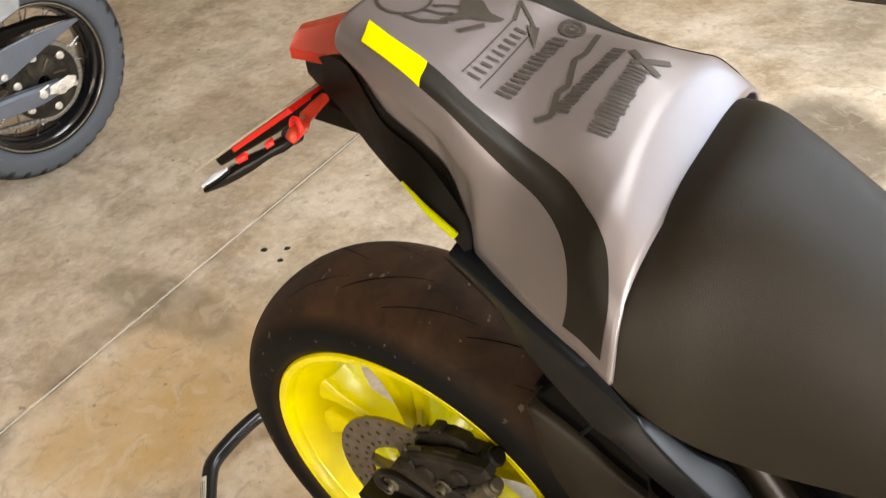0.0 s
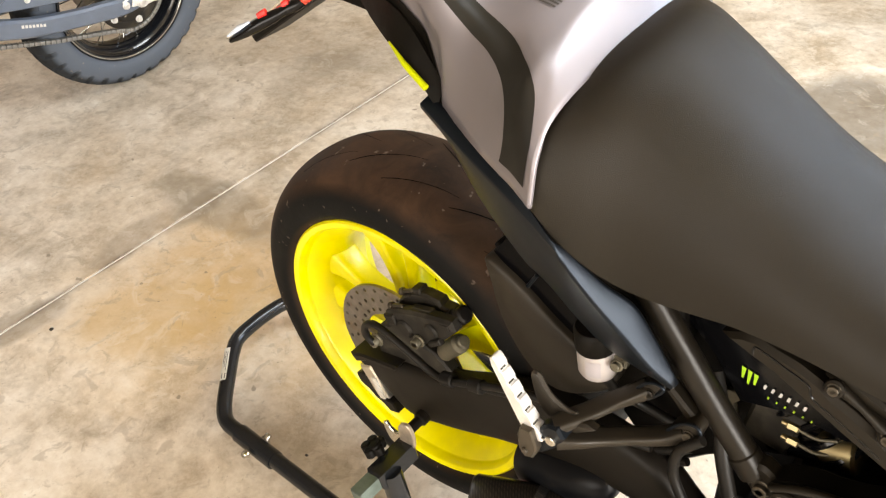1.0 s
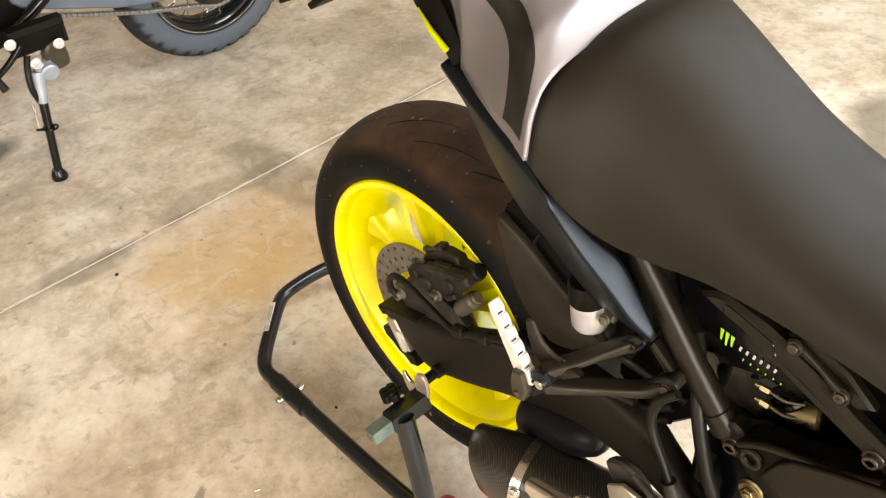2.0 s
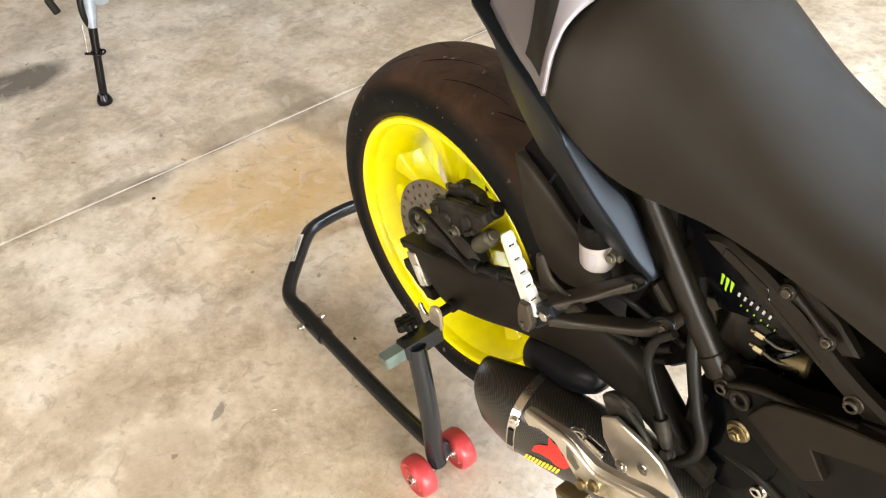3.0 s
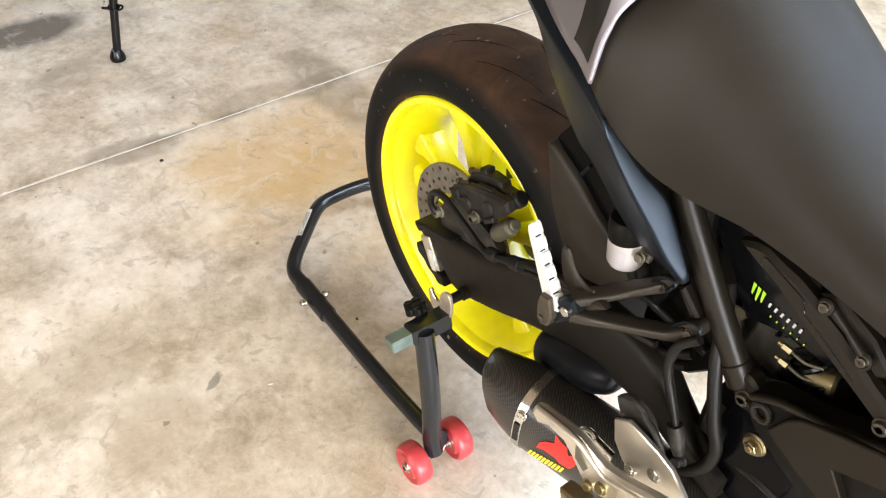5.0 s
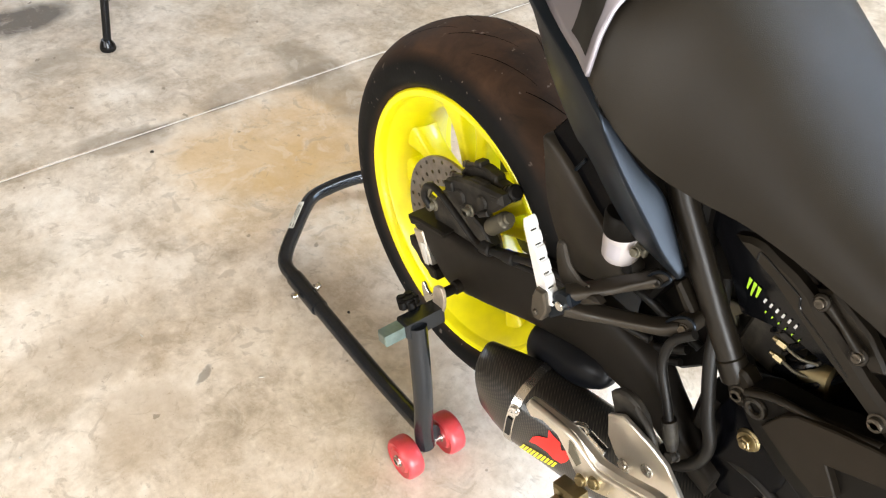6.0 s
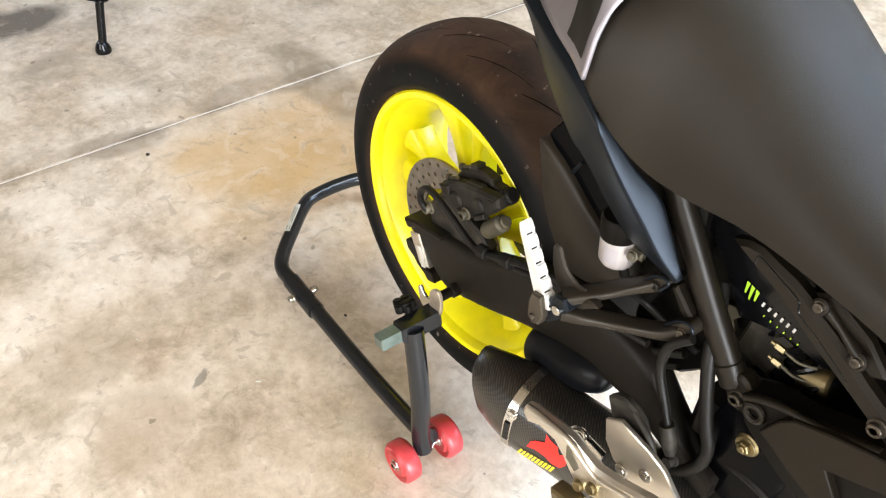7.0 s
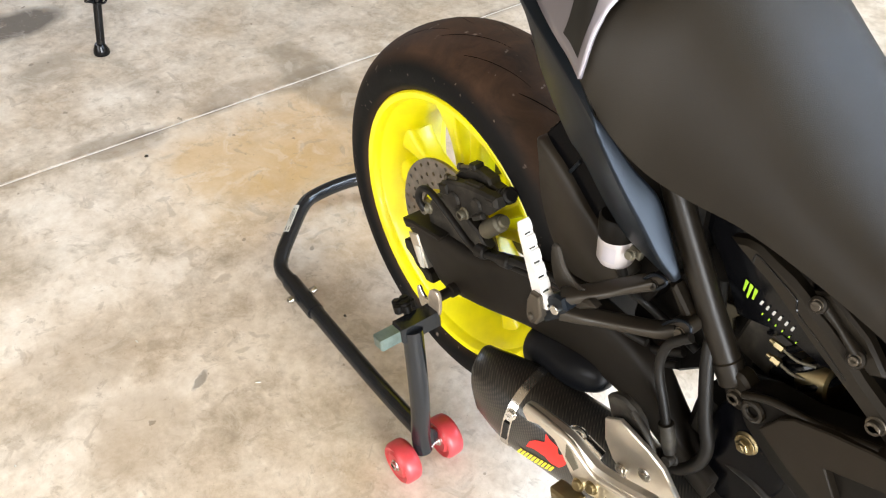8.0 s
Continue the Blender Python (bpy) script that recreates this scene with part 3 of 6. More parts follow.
def disc_bm(r_in, rows_r, cells, hole, y0, y1):
    """A drilled brake disc made of cells, each round one hole."""
    bm = BM()
    edges = [r_in] + rows_r
    dr = [(edges[i], edges[i + 1]) for i in range(len(rows_r))]
    for y in (y0, y1):
        for k, (ra, rb) in enumerate(dr):
            for c in range(cells):
                step = 2 * math.pi / cells
                a0 = c * step + k * step / 3
                rm, am = (ra + rb) / 2, a0 + step / 2
                sq = [(-1, -1), (0, -1), (1, -1), (1, 0), (1, 1), (0, 1), (-1, 1), (-1, 0)]
                out = [bm.verts.new((( rm + v * (rb - ra) / 2) * math.cos(am + u * step / 2), y, (rm + v * (rb - ra) / 2) * math.sin(am + u * step / 2))) for u, v in sq]
                inn = []
                for u, v in sq:
                    ln = math.hypot(u, v)
                    r, a = rm + hole * v / ln, am + hole * u / ln / rm
                    inn.append(bm.verts.new((r * math.cos(a), y, r * math.sin(a))))
                for j in range(8):
                    bm.faces.new((out[j], out[(j + 1) % 8], inn[(j + 1) % 8], inn[j]))
                if y == y0:
                    deep = [bm.verts.new((p.co.x, y1, p.co.z)) for p in inn]
                    for j in range(8):
                        bm.faces.new((inn[j], inn[(j + 1) % 8], deep[(j + 1) % 8], deep[j]))
    for r in (r_in, edges[-1]):
        add_grid(bm, [[V(r * math.cos(a), y, r * math.sin(a)) for y in (y0, y1)] for a in (2 * math.pi * i / 120 for i in range(120))], along=True)
    return bm


disc = part("brake_disc", disc_bm(0.072, [0.0885, 0.1055, 0.1225], 30, 0.0034, -0.0775, -0.0725), M_DISC, rear, "drilled steel brake disc", 30)
bm = BM()
for k in range(5):
    a = radians(20 + 72 * k)
    add_tube(bm, [V(r * math.cos(a + s), -0.0735, r * math.sin(a + s)) for r, s in ((0.036, 0), (0.055, 0.06), (0.076, 0.1))], [0.012, 0.008, 0.008], 10, flat=0.35)
add_rev(bm, [(0.022, -0.076), (0.042, -0.076), (0.042, -0.066), (0.022, -0.066)], 40)
part("disc_carrier", bm, M_DISC, rear)
bm = add_cyl(BM(), (0, -0.125, 0), (0, 0.13, 0), 0.011, 20, 0.002)
part("axle", bm, M_CHROME, rear)

bm = add_rev(BM(), [(0.030, 0.074), (0.118, 0.074), (0.124, 0.077), (0.124, 0.081), (0.118, 0.084), (0.030, 0.084)], 72)
part("rear_sprocket", bm, M_CALIPER, rear, "dark rear sprocket")

# swingarm
ARM_X = [-0.045, -0.015, 0.02, 0.055, 0.116, 0.164, 0.229, 0.31, 0.40, 0.445, 0.475, 0.51, 0.56]
ARM_TOP = [0.386, 0.401, 0.409, 0.416, 0.432, 0.456, 0.494, 0.518, 0.516, 0.500, 0.470, 0.440, 0.420]
ARM_LOW = [0.376, 0.357, 0.332, 0.312, 0.332, 0.353, 0.385, 0.414, 0.426, 0.420, 0.410, 0.398, 0.385]
rows = []
for i in range(61):
    x = ARM_X[0] + (ARM_X[-1] - ARM_X[0]) * i / 60
    zt, zl = hermite(ARM_X, ARM_TOP, x), hermite(ARM_X, ARM_LOW, x)
    rows.append([V(x, -0.109 + 0.021 * math.copysign(abs(math.cos(b)) ** 0.5, math.cos(b)), (zt + zl) / 2 + (zt - zl) / 2 * math.copysign(abs(math.sin(b)) ** 0.42, math.sin(b))) for b in (2 * math.pi * (j + 0.5) / 28 for j in range(28))])
arm = part("swingarm", add_grid(BM(), rows, around=True, cap=True), M_SWING, bike, "matt black cast swingarm", 70)
bm = BM()
add_plate(bm, [(-0.048, 0.388), (-0.02, 0.401), (0.05, 0.419), (0.045, 0.408), (-0.015, 0.390), (-0.036, 0.376)], -0.136, -0.09, 0.003)
add_plate(bm, [(-0.046, 0.342), (-0.034, 0.352), (-0.022, 0.350), (-0.006, 0.322), (0.026, 0.322), (0.034, 0.306), (0.018, 0.300), (0.006, 0.308), (-0.010, 0.312), (-0.022, 0.322), (-0.040, 0.328)], -0.133, -0.092, 0.002)
part("arm_end", bm, M_SWING, arm)
bm = add_plate(BM(), [(-0.036, 0.366), (-0.012, 0.378), (0.018, 0.326), (-0.006, 0.318)], -0.132, -0.10, 0.002)
part("axle_block", bm, M_CAST, arm, "bare aluminium axle block")
bm = add_plate(BM(), [(-0.012, 0.356), (-0.002, 0.360), (0.012, 0.324), (0.002, 0.320)], -0.1345, -0.1318, 0.0004)
part("sticker", bm, M_LABEL, arm, "white scale sticker")
# left side of the swingarm and the bridge in front of the tyre
bm = add_plate(BM(), [(-0.05, 0.33), (-0.03, 0.40), (0.13, 0.43), (0.4, 0.50), (0.55, 0.50), (0.55, 0.44), (0.4, 0.42), (0.06, 0.31)], 0.092, 0.128, 0.006)
add_box(bm, (0.52, 0.0, 0.475), (0.05, 0.22, 0.06), 0.01)
part("swingarm_left", bm, M_SWING, bike)

# caliper on its bracket
bm = BM()
add_plate(bm, [(0.030, 0.490), (0.048, 0.482), (0.070, 0.477), (0.100, 0.488), (0.122, 0.508), (0.140, 0.522), (0.158, 0.546), (0.152, 0.560), (0.122, 0.552), (0.085, 0.540), (0.050, 0.524), (0.032, 0.510)], -0.126, -0.107, 0.004)
add_plate(bm, [(0.036, 0.492), (0.07, 0.481), (0.10, 0.492), (0.135, 0.523), (0.148, 0.546), (0.120, 0.543), (0.085, 0.532), (0.050, 0.516)], -0.108, -0.102, 0.0006)
add_plate(bm, [(0.036, 0.492), (0.07, 0.479), (0.10, 0.490), (0.137, 0.522), (0.150, 0.545), (0.140, 0.552), (0.116, 0.549), (0.112, 0.556), (0.086, 0.555), (0.066, 0.546), (0.060, 0.538), (0.048, 0.532), (0.037, 0.515)], -0.103, -0.083, 0.003)
caliper = part("brake_caliper", bm, M_CALIPER, bike, "dusty black brake caliper")
# piston boss, ribs and lugs
for x, z, r in ((0.070, 0.502, 0.014), (0.118, 0.526, 0.012)):
    part("piston_boss", add_cyl(BM(), (x, -0.124, z), (x, -0.130, z), r, 24, 0.003), M_CALIPER, caliper)
for p, q, turn in (((0.046, -0.124, 0.506), (0.020, 0.012, 0.016), -25), ((0.142, -0.116, 0.547), (0.018, 0.022, 0.010), -20), ((0.096, -0.113, 0.5415), (0.034, 0.012, 0.007), -18),
                   ((0.074, -0.094, 0.552), (0.014, 0.018, 0.009), -22), ((0.126, -0.1275, 0.512), (0.026, 0.010, 0.008), -40)):
    part("caliper_lug", add_box(BM(), p, q, 0.002, (0, turn, 0)), M_CALIPER, caliper)
part("caliper_bolt", add_bolt(BM(), (0.095, -0.126, 0.496), (0, -1, 0), 0.0072, 0.012), M_TAN, caliper)
for a, b in (((0.036, -0.116, 0.517), (0.062, -0.116, 0.530)), ((0.038, -0.095, 0.528), (0.062, -0.095, 0.542))):
    bm = add_cyl(BM(), a, b, 0.0034, 12, 0.001)
    add_cyl(bm, a, (a[0] + 0.006, a[1], a[2] + 0.003), 0.0056, 12, 0.001)
    part("pad_pin", bm, M_BOLT, caliper, "dull steel pad pin")
bm = add_cyl(BM(), (0.130, -0.101, 0.535), (0.157, -0.101, 0.560), 0.0115, 20, 0.003)
for f in (0.4, 0.7):
    add_ring(bm, (0.130 + 0.027 * f, -0.101, 0.535 + 0.025 * f), (0.027, 0, 0.025), 0.0110, 0.0016, 20, 6)
part("rubber_boot", bm, M_HOSE, caliper, "black rubber boot")
bm = add_cyl(BM(), (0.118, -0.106, 0.470), (0.150, -0.106, 0.509), 0.0130, 24, 0.004)
add_cyl(bm, (0.147, -0.106, 0.505), (0.155, -0.106, 0.515), 0.009, 16, 0.002)
part("slide_pin", bm, M_TAN, caliper, "tan cast slide pin housing")
bm = add_bolt(BM(), (0.019, -0.133, 0.457), (0, -1, 0), 0.008, 0.012)
part("banjo_bolt", bm, M_TAN, caliper)
bm = add_plate(BM(), [(0.0, 0.40), (-0.010, 0.43), (0.006, 0.462), (0.03, 0.476), (0.06, 0.476), (0.11, 0.468), (0.135, 0.45), (0.12, 0.425), (0.06, 0.40)], -0.116, -0.096, 0.003)
part("caliper_bracket", bm, M_CALIPER, caliper)
bm = add_tube(BM(), spline([(0.020, -0.142, 0.457), (0.013, -0.147, 0.472), (0.016, -0.149, 0.492), (0.030, -0.150, 0.507), (0.047, -0.150, 0.510), (0.076, -0.150, 0.502), (0.108, -0.150, 0.491),
                            (0.135, -0.150, 0.482), (0.160, -0.150, 0.484), (0.20, -0.149, 0.503), (0.244, -0.146, 0.524), (0.30, -0.140, 0.538), (0.38, -0.135, 0.538), (0.43, -0.13, 0.545)], 6), 0.0052, 10)
part("brake_hose", bm, M_HOSE, bike)
bm = add_tube(BM(), spline([(0.17, -0.135, 0.474), (0.22, -0.133, 0.490), (0.30, -0.128, 0.518), (0.37, -0.13, 0.525)], 6), 0.0048, 10)
for p in ((0.152, -0.149, 0.483), (0.198, -0.148, 0.502)):
    add_cyl(bm, p, (p[0] + 0.02, p[1], p[2] + 0.007), 0.0095, 14, 0.002)
part("sensor_cable", bm, M_HOSE, bike)

# hugger over the tyre and the dark inner fender in front of it
rows = []
for i in range(15):
    deg = 6 + 52 * i / 14
    a, top = radians(deg), 0.340 + 0.045 * (deg / 58) ** 2
    row = []
    for j in range(15):
        v = -1 + j / 7
        r = top - 0.004 * v * v
        row.append(V(r * math.cos(a), 0.095 * math.copysign(min(abs(v) / 0.8, 1) ** 0.9, v), AXLE + r * math.sin(a)))
    rows.append(row)
part("rear_hugger", add_grid(BM(), rows), M_PLASTIC, bike, "matt black tyre hugger").modifiers.new("thick", "SOLIDIFY").thickness = 0.004
for s in (-1, 1):
    bm = add_plate(BM(), [tuple(p) for p in spline([(0.207, 0.690), (0.212, 0.660), (0.219, 0.630), (0.228, 0.605), (0.244, 0.577), (0.262, 0.556), (0.284, 0.541), (0.306, 0.538), (0.335, 0.552), (0.372, 0.590), (0.350, 0.612), (0.300, 0.640), (0.252, 0.672)], 4, True)], s * 0.120, s * 0.088, 0.0035)
    part("hugger_flank", bm, M_FLANK, bike, "satin brown-black plastic flank of the hugger", 70)
bm = add_plate(BM(), [(0.250, 0.700), (0.275, 0.80), (0.42, 0.76), (0.43, 0.66), (0.39, 0.55), (0.345, 0.560), (0.325, 0.62), (0.29, 0.66)], -0.092, 0.092, 0.006)
part("inner_fender", bm, M_PLASTIC, bike)
bm = add_plate(BM(), [(0.211, 0.694), (0.229, 0.722), (0.262, 0.735), (0.345, 0.668), (0.330, 0.610), (0.284, 0.638), (0.256, 0.659)], -0.110, -0.090, 0.002)
box = part("battery_cover", bm, M_PIANO, bike, "gloss black battery cover")
bm = add_tube(BM(), [(0.270, -0.1105, 0.690), (0.258, -0.1105, 0.668)], 0.0024, 8)
part("cable_clip", bm, M_RAIL, box)


def rail(sgn):
    """The blade-shaped grab rail under the tail and seat."""
    up = [(0.162, 0.132, 0.890), (0.205, 0.142, 0.876), (0.250, 0.156, 0.864), (0.295, 0.170, 0.845), (0.332, 0.180, 0.819), (0.341, 0.174, 0.808), (0.353, 0.168, 0.795), (0.376, 0.157, 0.770), (0.400, 0.143, 0.747), (0.421, 0.140, 0.717), (0.451, 0.140, 0.672)]
    mid = [(0.162, 0.146, 0.882), (0.205, 0.155, 0.866), (0.250, 0.166, 0.854), (0.295, 0.176, 0.836), (0.334, 0.182, 0.813), (0.346, 0.180, 0.797), (0.360, 0.177, 0.778), (0.382, 0.171, 0.749), (0.408, 0.163, 0.717), (0.430, 0.156, 0.690), (0.450, 0.145, 0.669)]
    low = [(0.160, 0.140, 0.868), (0.191, 0.144, 0.845), (0.229, 0.151, 0.804), (0.262, 0.158, 0.780), (0.295, 0.163, 0.758), (0.307, 0.161, 0.749), (0.321, 0.157, 0.734), (0.346, 0.150, 0.703), (0.378, 0.145, 0.677), (0.411, 0.143, 0.668), (0.444, 0.142, 0.662)]
    rows = []
    cs = [spline([V(x, sgn * y, z) for x, y, z in line], 5) for line in (up, mid, low)]
    for u, m, l in zip(*cs):
        f = max(0.0, 1 - len(rows) / 22)
        m = m.lerp(l, 0.30 * f) + V(0, sgn * 0.004 * f, 0.002 * f)
        u = u - V(0, 0, 0.006 * f)
        k = max(0.0, 1 - len(rows) / 50) ** 0.5
        iu, il = V(u.x - 0.010 * k, sgn * (abs(u.y) - 0.020 * k - 0.001), u.z - 0.022 * k), V(l.x, sgn * (abs(l.y) - 0.030 * k - 0.001), l.z + 0.004 * k)
        rows.append([iu, u.lerp(iu, 0.08), u.lerp(m, 0.10), u.lerp(m, 0.86), m - V(0, sgn * 0.0008, 0.0004), m.lerp(l, 0.08), m.lerp(l, 0.5) + V(0, sgn * 0.002, 0), m.lerp(l, 0.9), l, il])
    return add_grid(BM(), rows, around=True, cap=True)


for s in (-1, 1):
    part("grab_rail", rail(s), M_RAIL, bike, "graphite painted metal rail", 75)

# seat
MID = -0.028  # the tail and the seat lean this far to the right of the wheel
SX = [0.304, 0.345, 0.385, 0.43, 0.50, 0.60, 0.72, 0.86, 0.98]
S_HALF = [0.154, 0.143, 0.127, 0.119, 0.112, 0.110, 0.112, 0.110, 0.105]
S_TOP = [0.937, 0.950, 0.940, 0.913, 0.866, 0.822, 0.806, 0.806, 0.82]
S_LOW = [0.850, 0.802, 0.772, 0.766, 0.770, 0.762, 0.744, 0.735, 0.735]


def seat_bm():
    rows = []
    for i in range(61):
        x = 0.304 + (0.98 - 0.304) * (i / 60) ** 1.1
        h, t, b = (hermite(SX, q, x) for q in (S_HALF, S_TOP, S_LOW))
        inset = 0.0 if i else 0.006
        lean = hermite([0.318, 0.40, 0.55, 0.98], [0.014, 0.011, 0.005, 0.0], x)
        row = [V(x, MID - h + 0.028, b - 0.010), V(x, MID - h + 0.012, b - 0.006)]
        for j in range(33):
            a = math.pi * j / 32
            c, s = -math.cos(a), math.sin(a)
            row.append(V(x, MID + (h - inset) * math.copysign(abs(c) ** 0.80, c), b + (t - b - inset) * s ** 0.80 + lean * max(0.0, min(1.0, c + 0.5)) ** 2))
        row += [V(x, MID + h - 0.012, b - 0.006), V(x, MID + h - 0.028, b - 0.010)]
        rows.append(row)
    return add_grid(BM(), rows, around=True, cap=True)


part("seat", seat_bm(), M_SEAT, bike, "dark grey textured vinyl rider seat", 60)

# tail cowl: stations along x, each from the lower edge over the shoulder to the middle (half width, height)
TX = [0.030, 0.075, 0.122, 0.145, 0.165, 0.210, 0.250, 0.278, 0.289, 0.303, 0.320]
TP = [
    [(0.054, 0.985), (0.062, 1.014), (0.047, 1.028), (0.030, 1.031), (0, 1.032)],
    [(0.078, 0.949), (0.079, 1.013), (0.060, 1.022), (0.038, 1.022), (0, 1.022)],
    [(0.092, 0.936), (0.090, 1.006), (0.068, 1.012), (0.045, 1.008), (0, 1.008)],
    [(0.093, 0.914), (0.094, 0.997), (0.073, 1.003), (0.047, 0.998), (0, 0.998)],
    [(0.103, 0.885), (0.097, 0.986), (0.077, 0.992), (0.050, 0.989), (0, 0.990)],
    [(0.120, 0.868), (0.100, 0.954), (0.081, 0.968), (0.055, 0.975), (0, 0.980)],
    [(0.137, 0.862), (0.115, 0.936), (0.091, 0.953), (0.060, 0.967), (0, 0.973)],
    [(0.148, 0.859), (0.132, 0.922), (0.110, 0.944), (0.066, 0.957), (0, 0.963)],
    [(0.152, 0.858), (0.139, 0.916), (0.118, 0.940), (0.070, 0.952), (0, 0.958)],
    [(0.158, 0.856), (0.147, 0.906), (0.126, 0.928), (0.074, 0.944), (0, 0.950)],
    [(0.165, 0.852), (0.155, 0.890), (0.136, 0.912), (0.078, 0.932), (0, 0.940)],
]


def cowl(x, v, lift=0.0):
    """A point of the tail cowl's skin; v runs 0..8 from the right lower edge over the middle (4) to the left one."""
    ks = [[hermite(TX, [s[k][c] for s in TP], x) for c in (0, 1)] for k in range(5)]
    ys = [MID - k[0] for k in ks] + [MID + k[0] for k in ks[3::-1]]
    zs = [k[1] for k in ks] + [k[1] for k in ks[3::-1]]
    lean = hermite([0.03, 0.10, 0.165, 0.210, 0.250, 0.278, 0.303, 0.320], [0, 0.001, 0.010, 0.020, 0.022, 0.018, 0.014, 0.011], x)
    zs = [z + lean * w for z, w in zip(zs, (0, 0, 0, 0, 0.25, 0.75, 1, 1, 1))]
    # a raised crease where the deck breaks into the forward flare, and a hollow low on the flank
    u = abs(v - 4)
    xc = hermite([0, 0.5, 1.0, 1.4, 1.85, 2.5, 4.0], [0.285, 0.287, 0.293, 0.302, 0.311, 0.318, 0.320], u)
    rise = 0.008 * max(0.0, 1 - (xc - x) / 0.10 if x < xc else 1 - (x - xc) / 0.034) * max(0.0, min(1.0, 2.6 - u))
    hollow = 0.007 * min(1.0, max(0.0, (u - 3.38) / 0.12)) * min(1.0, max(0.0, (0.180 - x) / 0.010))
    zs = [z + rise for z in zs]
    ys = [y + (hollow if v < 4 else -hollow) for y in ys]
    vs = list(range(9))
    p = V(x, hermite(vs, ys, v), hermite(vs, zs, v))
    if lift:
        e = 0.02
        q = V(0, hermite(vs, ys, v + e) - hermite(vs, ys, v - e), hermite(vs, zs, v + e) - hermite(vs, zs, v - e))
        p += V(0, -q.z, q.y).normalized() * lift
    return p


rows = [[cowl(0.030 + 0.290 * i / 70, 8 * j / 72) for j in range(73)] for i in range(71)]
tail = part("tail_cowl", add_grid(BM(), rows), M_SILVER, bike, "silver grey painted tail cowl with dark stripes", 50)
tail.modifiers.new("thick", "SOLIDIFY").thickness = 0.004


def ribbon(inner, outer, n, k, lift, mirror=False):
    """A strip on the cowl between two lines of (x, v)."""
    ci, co = (spline([(x, v, 0) for x, v in line], n) for line in (inner, outer))
    rows = []
    for a, b in zip(ci, co):
        row = []
        for j in range(k + 1):
            q = a.lerp(b, j / k)
            row.append(cowl(q.x, max(0.0, 8 - q.y if mirror else q.y), lift))
        rows.append(row)
    return add_grid(BM(), rows)


S_IN = [(0.122, 2.26), (0.147, 2.2), (0.177, 2.2), (0.207, 2.18), (0.241, 2.14), (0.268, 2.10), (0.288, 2.06), (0.300, 1.94), (0.307, 1.62), (0.311, 1.08), (0.3105, 0.26)]
S_OUT = [(0.133, 1.14), (0.158, 1.12), (0.186, 1.08), (0.210, 1.08), (0.235, 1.14), (0.254, 1.10), (0.266, 1.0), (0.273, 0.8), (0.276, 0.5), (0.2755, 0.3), (0.274, 0.17)]
for flip in (False, True):
    part("stripe", ribbon(S_IN, S_OUT, 5, 8, 0.0009, flip), M_STRIPE, tail, "charcoal vinyl stripe")
    part("tape", ribbon([(0.054, 2.66), (0.077, 2.5), (0.10, 2.38), (0.122, 2.26)], [(0.065, 1.46), (0.088, 1.35), (0.11, 1.24), (0.133, 1.14)], 5, 8, 0.0012, flip), M_TAPE, tail, "fluorescent yellow tape")


for flip in (False, True):
    bm = ribbon([(0.036, 0.50), (0.060, 0.42), (0.085, 0.31), (0.125, 0.27), (0.155, 0.30), (0.168, 0.18), (0.172, 0.02)], [(0.034, 0.0), (0.060, 0.0), (0.085, 0.0), (0.115, 0.0), (0.140, 0.0), (0.158, 0.0), (0.166, 0.0)], 4, 6, 0.0016, flip)
    part("lower_trim", bm, M_PLASTIC, tail, "matt black lower trim")


def on_deck(x, y, lift=0.0010):
    """A point on the cowl's top at (x, y)."""
    lo, hi = 2.0, 6.0
    for _ in range(24):
        mid = (lo + hi) / 2
        if cowl(x, mid).y < y:
            lo = mid
        else:
            hi = mid
    return cowl(x, lo) + V(0, 0, lift)


def decal(shapes, label):
    """Printed marks on the deck, each a part of its own; each shape is a polygon of (x, y)."""
    for q in shapes:
        bm = BM()
        if len(q) == 4:
            a, b, c, d = (Vector(p) for p in q)
            add_grid(bm, [[on_deck(*a.lerp(b, u).lerp(d.lerp(c, u), v)) for v in (0, 0.25, 0.5, 0.75, 1)] for u in (0, 0.25, 0.5, 0.75, 1)])
        else:
            o = sum((Vector(p) for p in q), Vector((0, 0))) / len(q)
            add_grid(bm, [[on_deck(*o.lerp(Vector(p), f)) for f in (0.02, 0.34, 0.67, 1)] for p in q], along=True)
        part("printed_bar", bm, M_INK, tail, label)


def letters(x0, x1, y0, y1, count, fill=0.62, slant=0.0, seed=1):
    """A row of plain bars, the size of letters."""
    r, out, step = random.Random(seed), [], (y1 - y0) / count
    for k in range(count):
        w = step * fill * r.uniform(0.75, 1.15)
        a = y0 + step * (k + 0.5) - w / 2
        b = a + w
        xa, xb = x0 + r.uniform(0, 0.12) * (x1 - x0), x1 - r.uniform(0, 0.12) * (x1 - x0)
        out.append([(xa + slant * (a - y0), a), (xb + slant * (a - y0), a + 0.001), (xb + slant * (b - y0), b + 0.001), (xa + slant * (b - y0), b)])
    return out


def strokes(pts, w):
    """A broken line of bars of the given width through points on the deck."""
    out = []
    for a, b in zip(pts, pts[1:]):
        a, b = Vector(a), Vector(b)
        n = Vector((-(b - a).y, (b - a).x)).normalized() * w / 2
        out.append([tuple(a - n), tuple(b - n), tuple(b + n), tuple(a + n)])
    return out


